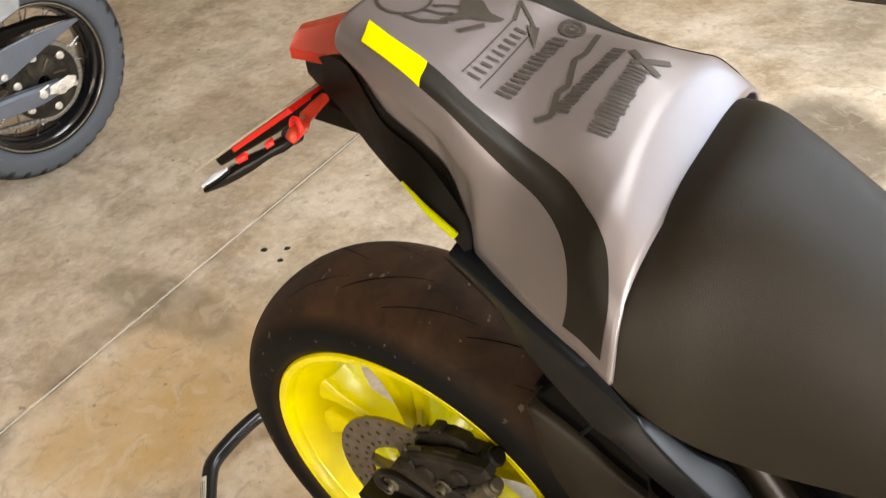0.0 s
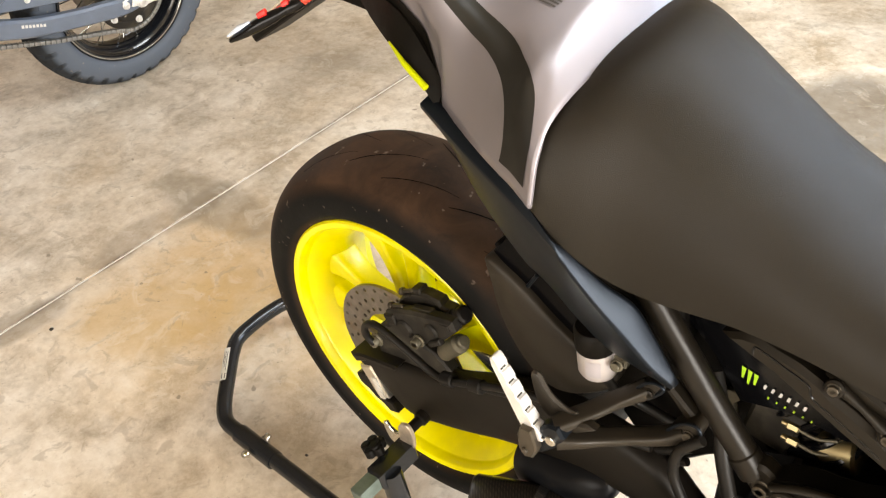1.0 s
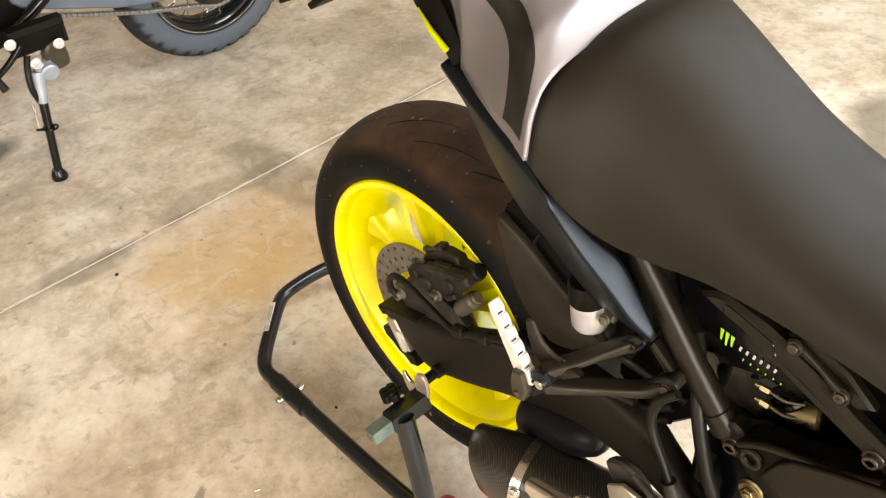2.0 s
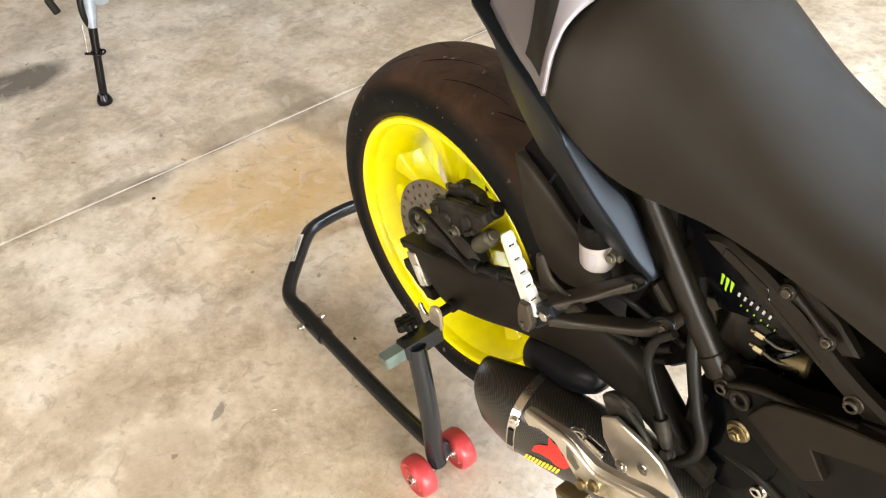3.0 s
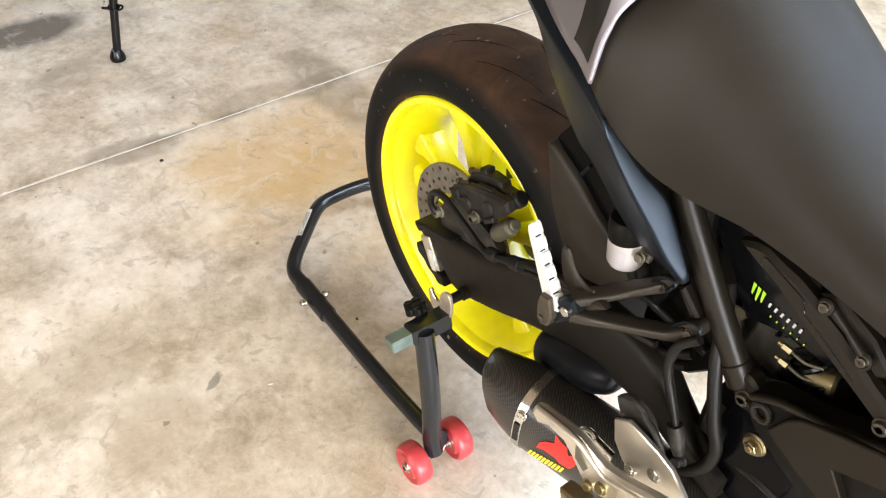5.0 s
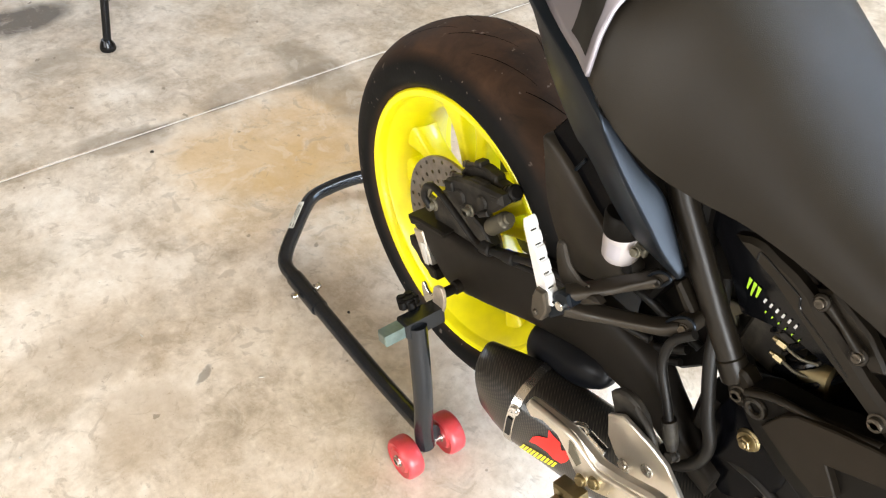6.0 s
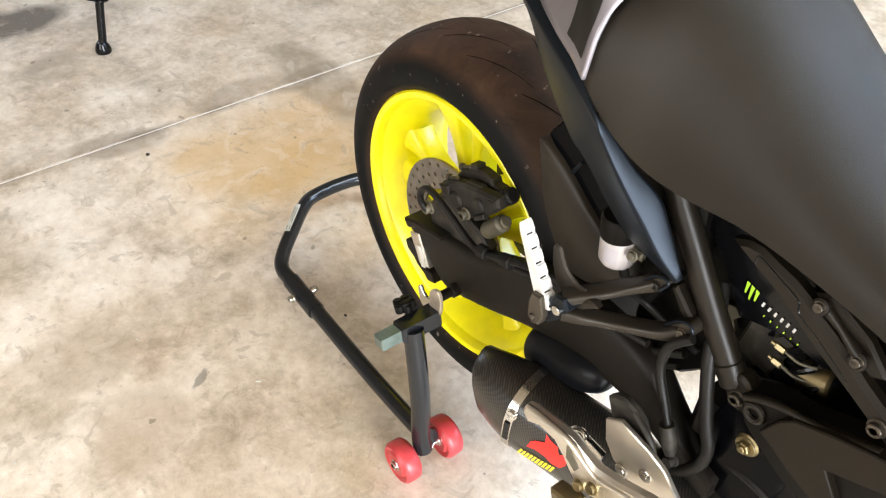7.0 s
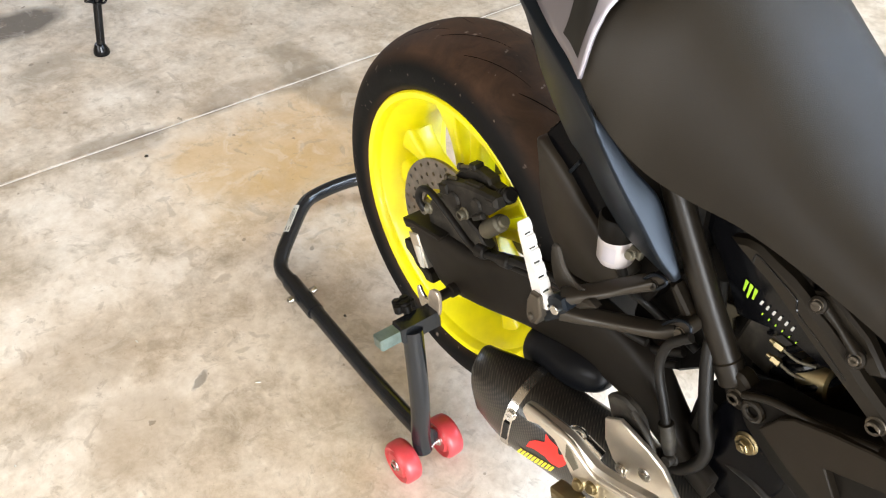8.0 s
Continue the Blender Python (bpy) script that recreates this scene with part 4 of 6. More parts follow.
decal(letters(0.2465, 0.2670, -0.079, 0.004, 19, 0.60, -0.04, 1), "dark bars of a printed maker's mark")
decal(strokes([(0.240, 0.022), (0.250, 0.014), (0.270, 0.004)], 0.006) + strokes([(0.246, 0.006), (0.256, 0.014), (0.271, 0.026)], 0.006), "dark cross-shaped printed emblem")
decal(letters(0.2155, 0.2285, -0.070, 0.020, 20, 0.62, 0.10, 2), "dark bars of a printed mark")
decal(strokes([(0.209, -0.084), (0.218, -0.074), (0.211, -0.050), (0.215, -0.040), (0.205, -0.009), (0.209, 0.003), (0.206, 0.034)], 0.005), "dark printed lightning bolt")
decal(letters(0.169, 0.184, -0.076, 0.016, 14, 0.62, 0.05, 3), "dark bars of a printed brake maker's mark")
for r in (0.010, 0.0045):
    decal(strokes([(0.183 + r * math.cos(a), 0.032 + r * math.sin(a)) for a in np.linspace(0, 2 * math.pi, 13)], 0.0036), "round dark printed emblem")
decal(strokes([(0.142, -0.075), (0.139, 0.012)], 0.0014) + strokes([(0.160, -0.079), (0.158, 0.006)], 0.0014) + letters(0.145, 0.156, -0.076, 0.008, 9, 0.34, 0.0, 4), "thin outlined printed bars")
decal(strokes([(0.140, 0.012), (0.134, 0.034), (0.150, 0.022), (0.162, 0.010)], 0.003) + [[(0.150, 0.014), (0.170, -0.010), (0.160, 0.018)]], "dark printed spike")
decal([[(0.094, -0.032), (0.101, -0.012), (0.092, 0.008), (0.100, 0.021), (0.110, 0.015), (0.121, 0.006), (0.134, 0.007), (0.129, -0.003), (0.119, -0.009), (0.110, -0.014), (0.104, -0.026)],
       [(0.112, -0.034), (0.116, -0.036), (0.127, -0.014), (0.124, -0.010)]], "dark printed blot-shaped emblem")
decal(strokes([(0.070, -0.046), (0.084, -0.044), (0.102, -0.030)], 0.004) + strokes([(0.078, -0.028), (0.090, -0.024), (0.099, -0.016)], 0.003) + strokes([(0.080, -0.018), (0.088, -0.010), (0.097, -0.004)], 0.003) + strokes([(0.082, 0.014), (0.090, 0.020), (0.100, 0.018)], 0.004), "dark printed wisp")
bm = BM()
for r0, r1 in ((0.020, 0.0225),):
    ring = [[on_deck(0.056 + 1.0 * r * math.cos(a), -0.024 + 1.2 * r * math.sin(a)) for r in (r0, r1)] for a in np.linspace(0, 2 * math.pi, 28, endpoint=False)]
    add_grid(bm, ring, along=True)
part("decal", bm, M_INK, tail, "thin oval printed ring")
# small raised badge on the right flank
bm = BM()
for k in range(8):
    x = 0.066 + k * 0.0062
    q = [cowl(x + dx, v, 0.0010) for dx, v in ((0, 0.13 + 0.02 * (k % 2)), (0.0040, 0.13), (0.0044, 0.215), (0.0006, 0.225))]
    bm.faces.new([bm.verts.new(p) for p in q])
part("badge", bm, M_CHROME, tail, "small chrome badge of plain bars")

# black undertail
rows = []
for t in range(21):
    x = -0.050 + 0.225 * t / 20
    top = hermite([-0.05, 0.03, 0.075, 0.122, 0.165, 0.18], [0.965, 0.992, 0.958, 0.945, 0.905, 0.888], x)
    low = hermite([-0.05, 0.0, 0.045, 0.10, 0.16, 0.18], [0.950, 0.932, 0.914, 0.914, 0.893, 0.866], x)
    wt = hermite([-0.05, 0.0, 0.045, 0.10, 0.16, 0.18], [0.022, 0.044, 0.062, 0.084, 0.096, 0.100], x)
    wl = hermite([-0.05, 0.0, 0.045, 0.10, 0.16, 0.18], [0.022, 0.040, 0.060, 0.092, 0.112, 0.110], x)
    rows.append([V(x, MID - wl, low), V(x, MID - wt, top), V(x, MID + wt, top), V(x, MID + wl, low), V(x, MID + wl * 0.8, low - 0.006), V(x, MID - wl * 0.8, low - 0.006)])
under = part("undertail", add_grid(BM(), rows, around=True, cap=True), M_PLASTIC, bike, "matt black plastic undertail")
for s in (-1, 1):
    bm = add_tube(BM(), [(0.106, MID + s * 0.097, 0.919), (0.138, MID + s * 0.110, 0.909), (0.167, MID + s * 0.115, 0.896)], [0.001, 0.003, 0.0036], 8)
    part("lime_strip", bm, M_LIME, under, "lime green reflective strip")

# tail light
rows = []
for t in range(13):
    f = t / 12
    x = 0.040 - 0.105 * f
    w, zt, zb = 0.052 - 0.028 * f, 1.024 - 0.036 * f, 0.984 - 0.020 * f
    rows.append([V(x, MID - w, zb), V(x, MID - w * 0.98, zb + 0.010), V(x, MID - w * 0.45, zt - 0.004), V(x, MID, zt), V(x, MID + w * 0.45, zt - 0.004), V(x, MID + w * 0.98, zb + 0.010), V(x, MID + w, zb)])
light = part("tail_light", add_grid(BM(), rows, around=True, cap=True), M_LENS, bike, "red plastic tail light lens")
bm = add_plate(BM(), [(-0.045, 0.972), (0.028, 0.990), (0.028, 1.006), (-0.045, 0.978)], MID - 0.012, MID + 0.012, 0.002)
part("reflector", bm, M_CAST, light)

# number plate holder, plate and turn signals
bm = add_plate(BM(), [(-0.045, 0.930), (0.02, 0.92), (0.02, 0.90), (-0.06, 0.905), (-0.215, 0.805), (-0.222, 0.812), (-0.07, 0.918)], MID - 0.030, MID + 0.030, 0.002)
holder = part("plate_holder", bm, M_PLASTIC, bike)
bm = add_plate(BM(), [(-0.052, 0.9345), (-0.215, 0.8215), (-0.2135, 0.8195), (-0.0505, 0.9325)], -0.092, 0.040, 0.0004)
part("number_plate", bm, M_PLATE, bike, "pale back of the number plate")
bm = add_plate(BM(), [(-0.050, 0.9322), (-0.15, 0.8630), (-0.146, 0.8585), (-0.046, 0.9277)], -0.086, 0.030, 0.001)
part("plate_bracket", bm, M_REDPRINT, bike, "red anodised bracket")
for s in (-1, 1):
    q = lambda x, y, z: (x, MID + s * (y + MID), z)
    bm = add_tube(BM(), spline([q(-0.018, 0.068, 0.940), q(-0.012, 0.100, 0.940), q(0.004, 0.122, 0.946), q(0.010, 0.134, 0.950), q(0.006, 0.142, 0.944)], 4), [0.0055, 0.0055, 0.006, 0.006, 0.0065] * 3 + [0.006, 0.005], 10)
    part("signal_stem", bm, M_LENS, bike, "red translucent signal stem")
    bm = add_tube(BM(), [q(-0.010, 0.128, 0.938), q(0.000, 0.132, 0.940), q(0.012, 0.137, 0.946)], [0.0065, 0.0075, 0.0050], 12)
    part("stem_clamp", bm, M_PLASTIC, bike)
    bm = add_ring(BM(), q(0.012, 0.137, 0.955), V(0.3, 1, -0.2), 0.0075, 0.0022, 18, 8)
    part("stem_eye", bm, M_REDPRINT, bike, "red bracket eye")
    bm = add_tube(BM(), spline([q(0.006, 0.140, 0.944), q(-0.010, 0.154, 0.935), q(-0.026, 0.167, 0.926), q(-0.046, 0.181, 0.914), q(-0.062, 0.191, 0.904)], 4),
                  [0.0065, 0.0075, 0.0078, 0.0070, 0.0064, 0.0066, 0.0074, 0.0080, 0.0083, 0.0083, 0.0082, 0.0078, 0.0072, 0.0064, 0.0054, 0.0044, 0.0030], 14, flat=0.8)
    sig = part("turn_signal", bm, M_GLOSS, bike, "black turn signal, its clear lens tinted like reflected sky")
    bm = add_tube(BM(), [q(-0.038, 0.180, 0.926), q(-0.048, 0.187, 0.920), q(-0.060, 0.194, 0.911)], [0.002, 0.0045, 0.002], 10, flat=0.6)
    part("signal_lens", bm, M_SKYLENS, sig)
    for p0, p1 in ((q(-0.005, 0.150, 0.944), q(-0.010, 0.155, 0.941)), (q(-0.024, 0.166, 0.935), q(-0.031, 0.172, 0.931))):
        part("reflector", add_tube(BM(), [p0, p1], [0.0042, 0.0032], 8), M_REDPRINT, sig)

# frame struts
bm = add_tube(BM(), [(0.378, -0.104, 0.760), (0.403, -0.105, 0.722), (0.476, -0.106, 0.627), (0.526, -0.107, 0.567)], 0.0148, 18)
strut = part("frame_tube", bm, M_FRAME, bike, "dark painted steel frame tube")
bm = BM()
add_cyl(bm, (0.512, -0.107, 0.584), (0.530, -0.107, 0.562), 0.0162, 18, 0.002)
add_plate(bm, [tuple(p) for p in spline([(0.520, 0.575), (0.538, 0.586), (0.558, 0.568), (0.556, 0.544), (0.538, 0.538), (0.524, 0.552)], 3, True)], -0.116, -0.094, 0.004)
part("tube_end", bm, M_FRAME, strut)
part("bolt", add_bolt(BM(), (0.541, -0.115, 0.557), (0, -1, 0), 0.0075, 0.008), M_BOLT, strut)
bm = add_plate(BM(), [(0.431, 0.638), (0.439, 0.643), (0.468, 0.618), (0.458, 0.609)], -0.126, -0.108, 0.003)
part("frame_gusset", bm, M_FRAME, bike)
# beam along the seat
bm = add_plate(BM(), [(0.470, 0.726), (0.488, 0.736), (0.502, 0.738), (0.520, 0.733), (0.541, 0.729), (0.561, 0.721), (0.574, 0.711), (0.592, 0.704), (0.615, 0.692), (0.638, 0.677), (0.665, 0.664), (0.72, 0.645), (0.72, 0.610), (0.678, 0.630), (0.658, 0.640), (0.629, 0.654), (0.607, 0.664), (0.585, 0.674), (0.553, 0.691), (0.521, 0.707), (0.500, 0.714)], -0.112, -0.092, 0.005)
beam = part("frame_beam", bm, M_FRAME, bike, "brown-black painted frame beam")
bm = add_tube(BM(), spline([(0.502, -0.1118, 0.720), (0.5015, -0.1118, 0.726), (0.505, -0.1118, 0.730), (0.530, -0.1118, 0.722), (0.548, -0.1118, 0.716), (0.554, -0.1118, 0.712), (0.557, -0.1118, 0.703), (0.564, -0.1118, 0.698), (0.586, -0.1118, 0.688), (0.609, -0.1118, 0.676), (0.623, -0.1118, 0.668)], 5), 0.0012, 6)
part("beam_seam", bm, M_GLOSS, beam)
part("bolt", add_bolt(BM(), (0.664, -0.111, 0.646), (0, -1, 0), 0.0075, 0.008), M_BOLT, beam)
bm = add_tube(BM(), [(0.572, -0.104, 0.722), (0.597, -0.106, 0.710), (0.622, -0.108, 0.698)], [0.007, 0.004, 0.007], 12)
add_ring(bm, (0.572, -0.110, 0.722), (0, -1, 0.4), 0.006, 0.0028)
add_ring(bm, (0.622, -0.112, 0.697), (0, -1, 0.4), 0.0065, 0.0028)
add_plate(bm, [(0.560, 0.724), (0.575, 0.735), (0.62, 0.716), (0.650, 0.690), (0.635, 0.680), (0.60, 0.700)], -0.104, -0.090, 0.003)
link = part("seat_bracket", bm, M_FRAME, bike)
for p in ((0.572, -0.111, 0.722), (0.622, -0.113, 0.697)):
    part("bolt", add_bolt(BM(), p, (0, -1, 0.2), 0.0048, 0.005), M_BOLT, link)

# black side cover with bars of a printed mark
bm = add_plate(BM(), [(0.395, 0.715), (0.43, 0.742), (0.50, 0.735), (0.56, 0.700), (0.62, 0.665), (0.625, 0.640), (0.588, 0.626), (0.545, 0.630), (0.490, 0.612), (0.455, 0.66)], -0.077, -0.060, 0.003)
side = part("side_cover", bm, M_GLOSS, bike, "gloss black plastic side cover")


def on_side(poly, material, label, y=-0.0785):
    bm = BM()
    for s in poly:
        bm.faces.new([bm.verts.new((x, y, z)) for x, z in s])
    return part("printed_bar", bm, material, side, label)


def slanted(u0, v0, n, step, w, h):
    """Letter-sized plain bars along the cover's lower edge, from (u0, v0) down its slope."""
    d, q = Vector((0.996, -0.090)), Vector((0.10, 0.995))
    out = []
    for k in range(n):
        o = Vector((u0, v0)) + d * step * k
        out.append([tuple(o), tuple(o + d * w), tuple(o + d * w * 1.2 + q * h), tuple(o + d * w * 0.2 + q * h)])
    return out


for dx, long in ((0, 0.013), (0.0062, 0.017), (0.0124, 0.013)):
    on_side([[(0.486 + dx, 0.6645 - dx * 0.2), (0.4905 + dx, 0.6635 - dx * 0.2), (0.4893 + dx, 0.6620 - long - dx * 0.2), (0.4872 + dx, 0.6600 - long * 0.8 - dx * 0.2)]], M_GREEN, "green printed bar")
for bar in slanted(0.509, 0.6478, 6, 0.0078, 0.0026, 0.0062):
    on_side([bar], M_WHITE, "white letter-sized printed bar")
for bar in slanted(0.515, 0.6370, 6, 0.0085, 0.0014, 0.0032):
    on_side([bar], M_GREEN, "small green letter-sized printed bar")

# passenger footrest
bm = BM()
arm_up = spline([(0.356, -0.200, 0.598), (0.368, -0.186, 0.605), (0.379, -0.173, 0.611), (0.393, -0.155, 0.619), (0.409, -0.142, 0.630), (0.420, -0.134, 0.638)], 3)
arm_low = spline([(0.358, -0.200, 0.578), (0.375, -0.187, 0.578), (0.388, -0.174, 0.577), (0.412, -0.154, 0.577), (0.444, -0.138, 0.586), (0.463, -0.130, 0.600)], 3)
add_bar(bm, arm_up, 0.0105, [0.0075 - 0.0025 * math.sin(math.pi * i / (len(arm_up) - 1)) for i in range(len(arm_up))])
add_bar(bm, arm_low, 0.0105, [0.0085 - 0.0030 * math.sin(math.pi * i / (len(arm_low) - 1)) for i in range(len(arm_low))])
add_plate(bm, [(0.352, 0.578), (0.352, 0.594), (0.385, 0.611), (0.396, 0.609), (0.374, 0.588)], -0.192, -0.178, 0.003)
add_plate(bm, [tuple(p) for p in spline([(0.408, 0.621), (0.412, 0.639), (0.422, 0.653), (0.432, 0.657), (0.438, 0.654), (0.434, 0.645), (0.424, 0.632)], 3, True)], -0.140, -0.118, 0.003)
add_plate(bm, [tuple(p) for p in spline([(0.442, 0.578), (0.449, 0.6), (0.461, 0.616), (0.472, 0.621), (0.479, 0.616), (0.478, 0.604), (0.468, 0.593), (0.454, 0.583)], 3, True)], -0.136, -0.114, 0.003)
bracket = part("footrest_bracket", bm, M_BRACKET, bike, "black cast footrest bracket")
bm = add_plate(BM(), [tuple(p) for p in spline([(0.331, 0.591), (0.320, 0.613), (0.316, 0.634), (0.320, 0.643), (0.328, 0.643), (0.334, 0.633), (0.343, 0.621), (0.360, 0.614), (0.373, 0.614), (0.350, 0.589)], 3, True)], -0.188, -0.182, 0.0025)
part("heel_guard", bm, M_BRACKET, bracket)
bm = add_plate(BM(), [(0.335, 0.568), (0.340, 0.588), (0.352, 0.603), (0.364, 0.606), (0.372, 0.594), (0.360, 0.570), (0.344, 0.550)], -0.209, -0.190, 0.003)
part("pivot_block", bm, M_RAIL, bracket, "blue-grey cast pivot block")
for rim, y in (([(0.408, 0.621), (0.412, 0.639), (0.422, 0.653), (0.432, 0.657), (0.438, 0.654), (0.434, 0.645), (0.424, 0.632)], -0.1405), ([(0.442, 0.578), (0.449, 0.6), (0.461, 0.616), (0.472, 0.621), (0.479, 0.616), (0.478, 0.604), (0.468, 0.593), (0.454, 0.583)], -0.1365)):
    loop = spline([(x, y, z) for x, z in rim], 4, True)
    part("eye_rim", add_tube(BM(), loop + loop[:2], 0.0019, 8), M_RAIL, bracket)
part("bolt", add_bolt(BM(), (0.468, -0.137, 0.603), (0, -1, 0.2), 0.0052, 0.004), M_BOLT, bracket)
part("bolt", add_bolt(BM(), (0.425, -0.141, 0.640), (0, -1, 0.2), 0.0045, 0.003), M_FRAME, bracket)
bm = add_cyl(BM(), (0.3575, -0.208, 0.5845), (0.3575, -0.2125, 0.5845), 0.0062, 18, 0.001)
part("pivot_pin", bm, M_CHROME, bracket, "bright pivot pin")

bm = BM()
d = (V(0.287, -0.200, 0.660) - V(0.334, -0.204, 0.575)).normalized()
q = d.cross(V(0, 1, 0)).normalized()
m = Matrix((( d.x, 0, -q.x, 0.334), (0, 1, 0, -0.204), (d.z, 0, -q.z, 0.575), (0, 0, 0, 1)))
edge = [(-0.006, -0.0080), (0.090, -0.0055), (0.099, -0.0030), (0.101, 0.0030)]
for k in range(6):
    x = 0.097 - k * 0.0172
    w = 0.0052 + 0.0018 * k
    edge += [(x, w), (x - 0.0095, w + 0.0008), (x - 0.0108, w - 0.0008), (x - 0.0140, w - 0.0004), (x - 0.0153, w + 0.0014)]
edge += [(-0.006, 0.0130)]
add_plate(bm, edge, -0.008, 0.006, 0.0012, m)
peg = part("passenger_footpeg", bm, M_PEG, bike, "bare aluminium footpeg with a serrated edge")
bm = BM()
for k in range(6):
    x, w = 0.0850 - k * 0.0172, 0.0042 + 0.0018 * k
    add_cyl(bm, m @ V(x, -0.0070, w), m @ V(x, 0.0010, w), 0.0015, 10)
part("peg_teeth", bm, M_CHROME, peg, "dull steel teeth")
bm = add_plate(BM(), [(0.320, 0.572), (0.324, 0.589), (0.338, 0.592), (0.346, 0.566), (0.340, 0.548), (0.330, 0.543), (0.322, 0.552)], -0.218, -0.196, 0.002)
add_cyl(bm, (0.331, -0.221, 0.556), (0.331, -0.19, 0.556), 0.004, 12, 0.001)
part("peg_clevis", bm, M_BOLT, peg, "worn brassy clevis")

# brake fluid reservoir
bm = add_tube(BM(), [(0.3615, -0.130, 0.622), (0.361, -0.130, 0.627), (0.358, -0.130, 0.652), (0.357, -0.130, 0.656)], [0.0185, 0.0212, 0.0212, 0.0205], 24)
tank = part("brake_reservoir", bm, M_TANK, bike, "milky white brake fluid reservoir")
bm = add_tube(BM(), [(0.3573, -0.130, 0.655), (0.3570, -0.130, 0.657), (0.354, -0.130, 0.680), (0.3537, -0.130, 0.683)], [0.0205, 0.0218, 0.0218, 0.0195], 28)
part("cap", bm, M_PLASTIC, tank, "ribbed black cap")
rows = [[V(0.3600 - 0.07 * (z - 0.630) + 0.0217 * math.cos(a), -0.130 + 0.0217 * math.sin(a), z) for a in np.linspace(radians(-92), radians(-50), 7)] for z in (0.632, 0.643, 0.652)]
part("label", add_grid(BM(), rows), M_TANKLABEL, tank, "pale square label")
bm = BM()
add_bolt(bm, (0.386, -0.138, 0.652), (0, -1, 0.2), 0.005, 0.006)
add_box(bm, (0.382, -0.128, 0.650), (0.022, 0.010, 0.012), 0.002)
part("clamp", bm, M_TAN, tank)
bm = add_tube(BM(), spline([(0.364, -0.128, 0.624), (0.366, -0.118, 0.600), (0.372, -0.105, 0.570), (0.385, -0.085, 0.545), (0.42, -0.075, 0.53), (0.46, -0.07, 0.52)], 6), 0.006, 10)
part("reservoir_hose", bm, M_HOSE, bike)

# cables looping down behind the footrest bracket
for path, r in (([(0.318, -0.118, 0.500), (0.330, -0.108, 0.482), (0.358, -0.104, 0.472), (0.391, -0.104, 0.476), (0.425, -0.104, 0.491), (0.460, -0.102, 0.515)], 0.0048),
                ([(0.325, -0.116, 0.506), (0.338, -0.106, 0.488), (0.365, -0.102, 0.484), (0.396, -0.102, 0.494), (0.430, -0.102, 0.512), (0.46, -0.098, 0.535)], 0.0055)):
    part("cable", add_tube(BM(), spline(path, 6), r, 10), M_HOSE, bike)

# brake lines behind the heel plate
bm = add_tube(BM(), spline([(0.484, -0.140, 0.612), (0.468, -0.145, 0.592), (0.463, -0.148, 0.572), (0.467, -0.150, 0.546), (0.487, -0.152, 0.508), (0.501, -0.153, 0.478)], 6), 0.0056, 12)
line = part("brake_line", bm, M_HOSE, bike)
bm = add_tube(BM(), [(0.497, -0.153, 0.488), (0.502, -0.153, 0.476), (0.508, -0.153, 0.462), (0.513, -0.153, 0.450)], [0.009, 0.0095, 0.009, 0.007], 12)
add_bolt(bm, (0.517, -0.150, 0.442), (0, -1, 0.1), 0.007, 0.012)
part("line_fitting", bm, M_CALIPER, line)
bm = add_tube(BM(), spline([(0.462, -0.078, 0.640), (0.480, -0.096, 0.615), (0.498, -0.118, 0.578), (0.524, -0.128, 0.511), (0.539, -0.128, 0.474), (0.538, -0.128, 0.438), (0.520, -0.128, 0.402), (0.50, -0.126, 0.385)], 7), 0.0080, 14)
part("vent_hose", bm, M_HOSE, bike, "thick black rubber hose")

# brake pressure unit with gold pipe nuts, and the shock absorber
bm = add_box(BM(), (0.524, -0.050, 0.594), (0.050, 0.046, 0.060), 0.004, (0, 8, 0))
unit = part("pressure_unit", bm, M_CALIPER, bike, "black brake pressure unit")
for p in ((0.548, -0.074, 0.612), (0.551, -0.074, 0.592)):
    p = Vector(p)
    bm = add_cyl(BM(), p + V(-0.010, 0, 0), p + V(0.002, 0, 0), 0.0048, 6, 0.001)
    add_cyl(bm, p + V(-0.015, 0, 0), p + V(-0.010, 0, 0), 0.003, 10)
    nut = part("pipe_nut", bm, M_GOLD, unit, "gold pipe nut")
    bm = add_tube(BM(), spline([p, p + V(0.018, 0, -0.001), p + V(0.035, 0.006, 0.002)], 5), 0.0019, 10)
    part("pipe", bm, M_TAN, nut)
bm = add_cyl(BM(), (0.520, -0.050, 0.565), (0.572, -0.050, 0.583), 0.021, 28, 0.003)
shock = part("shock_absorber", bm, M_GLOSS, bike, "black shock absorber with a gold collar")
bm = add_cyl(BM(), (0.570, -0.050, 0.582), (0.604, -0.050, 0.594), 0.023, 28, 0.003)
part("collar", bm, M_GOLD, shock, "gold anodised collar")
bm = BM()
coil = [V(0.52, -0.045, 0.632) + V(0.08, 0, -0.054) * t + V(0.56, 0, 0.83) * (0.026 * math.cos(9 * math.pi * t)) + V(0, 0.026 * math.sin(9 * math.pi * t), 0) for t in np.linspace(0, 1, 90)]
add_tube(bm, coil, 0.0045, 8)
part("spring", bm, M_GLOSS, shock)

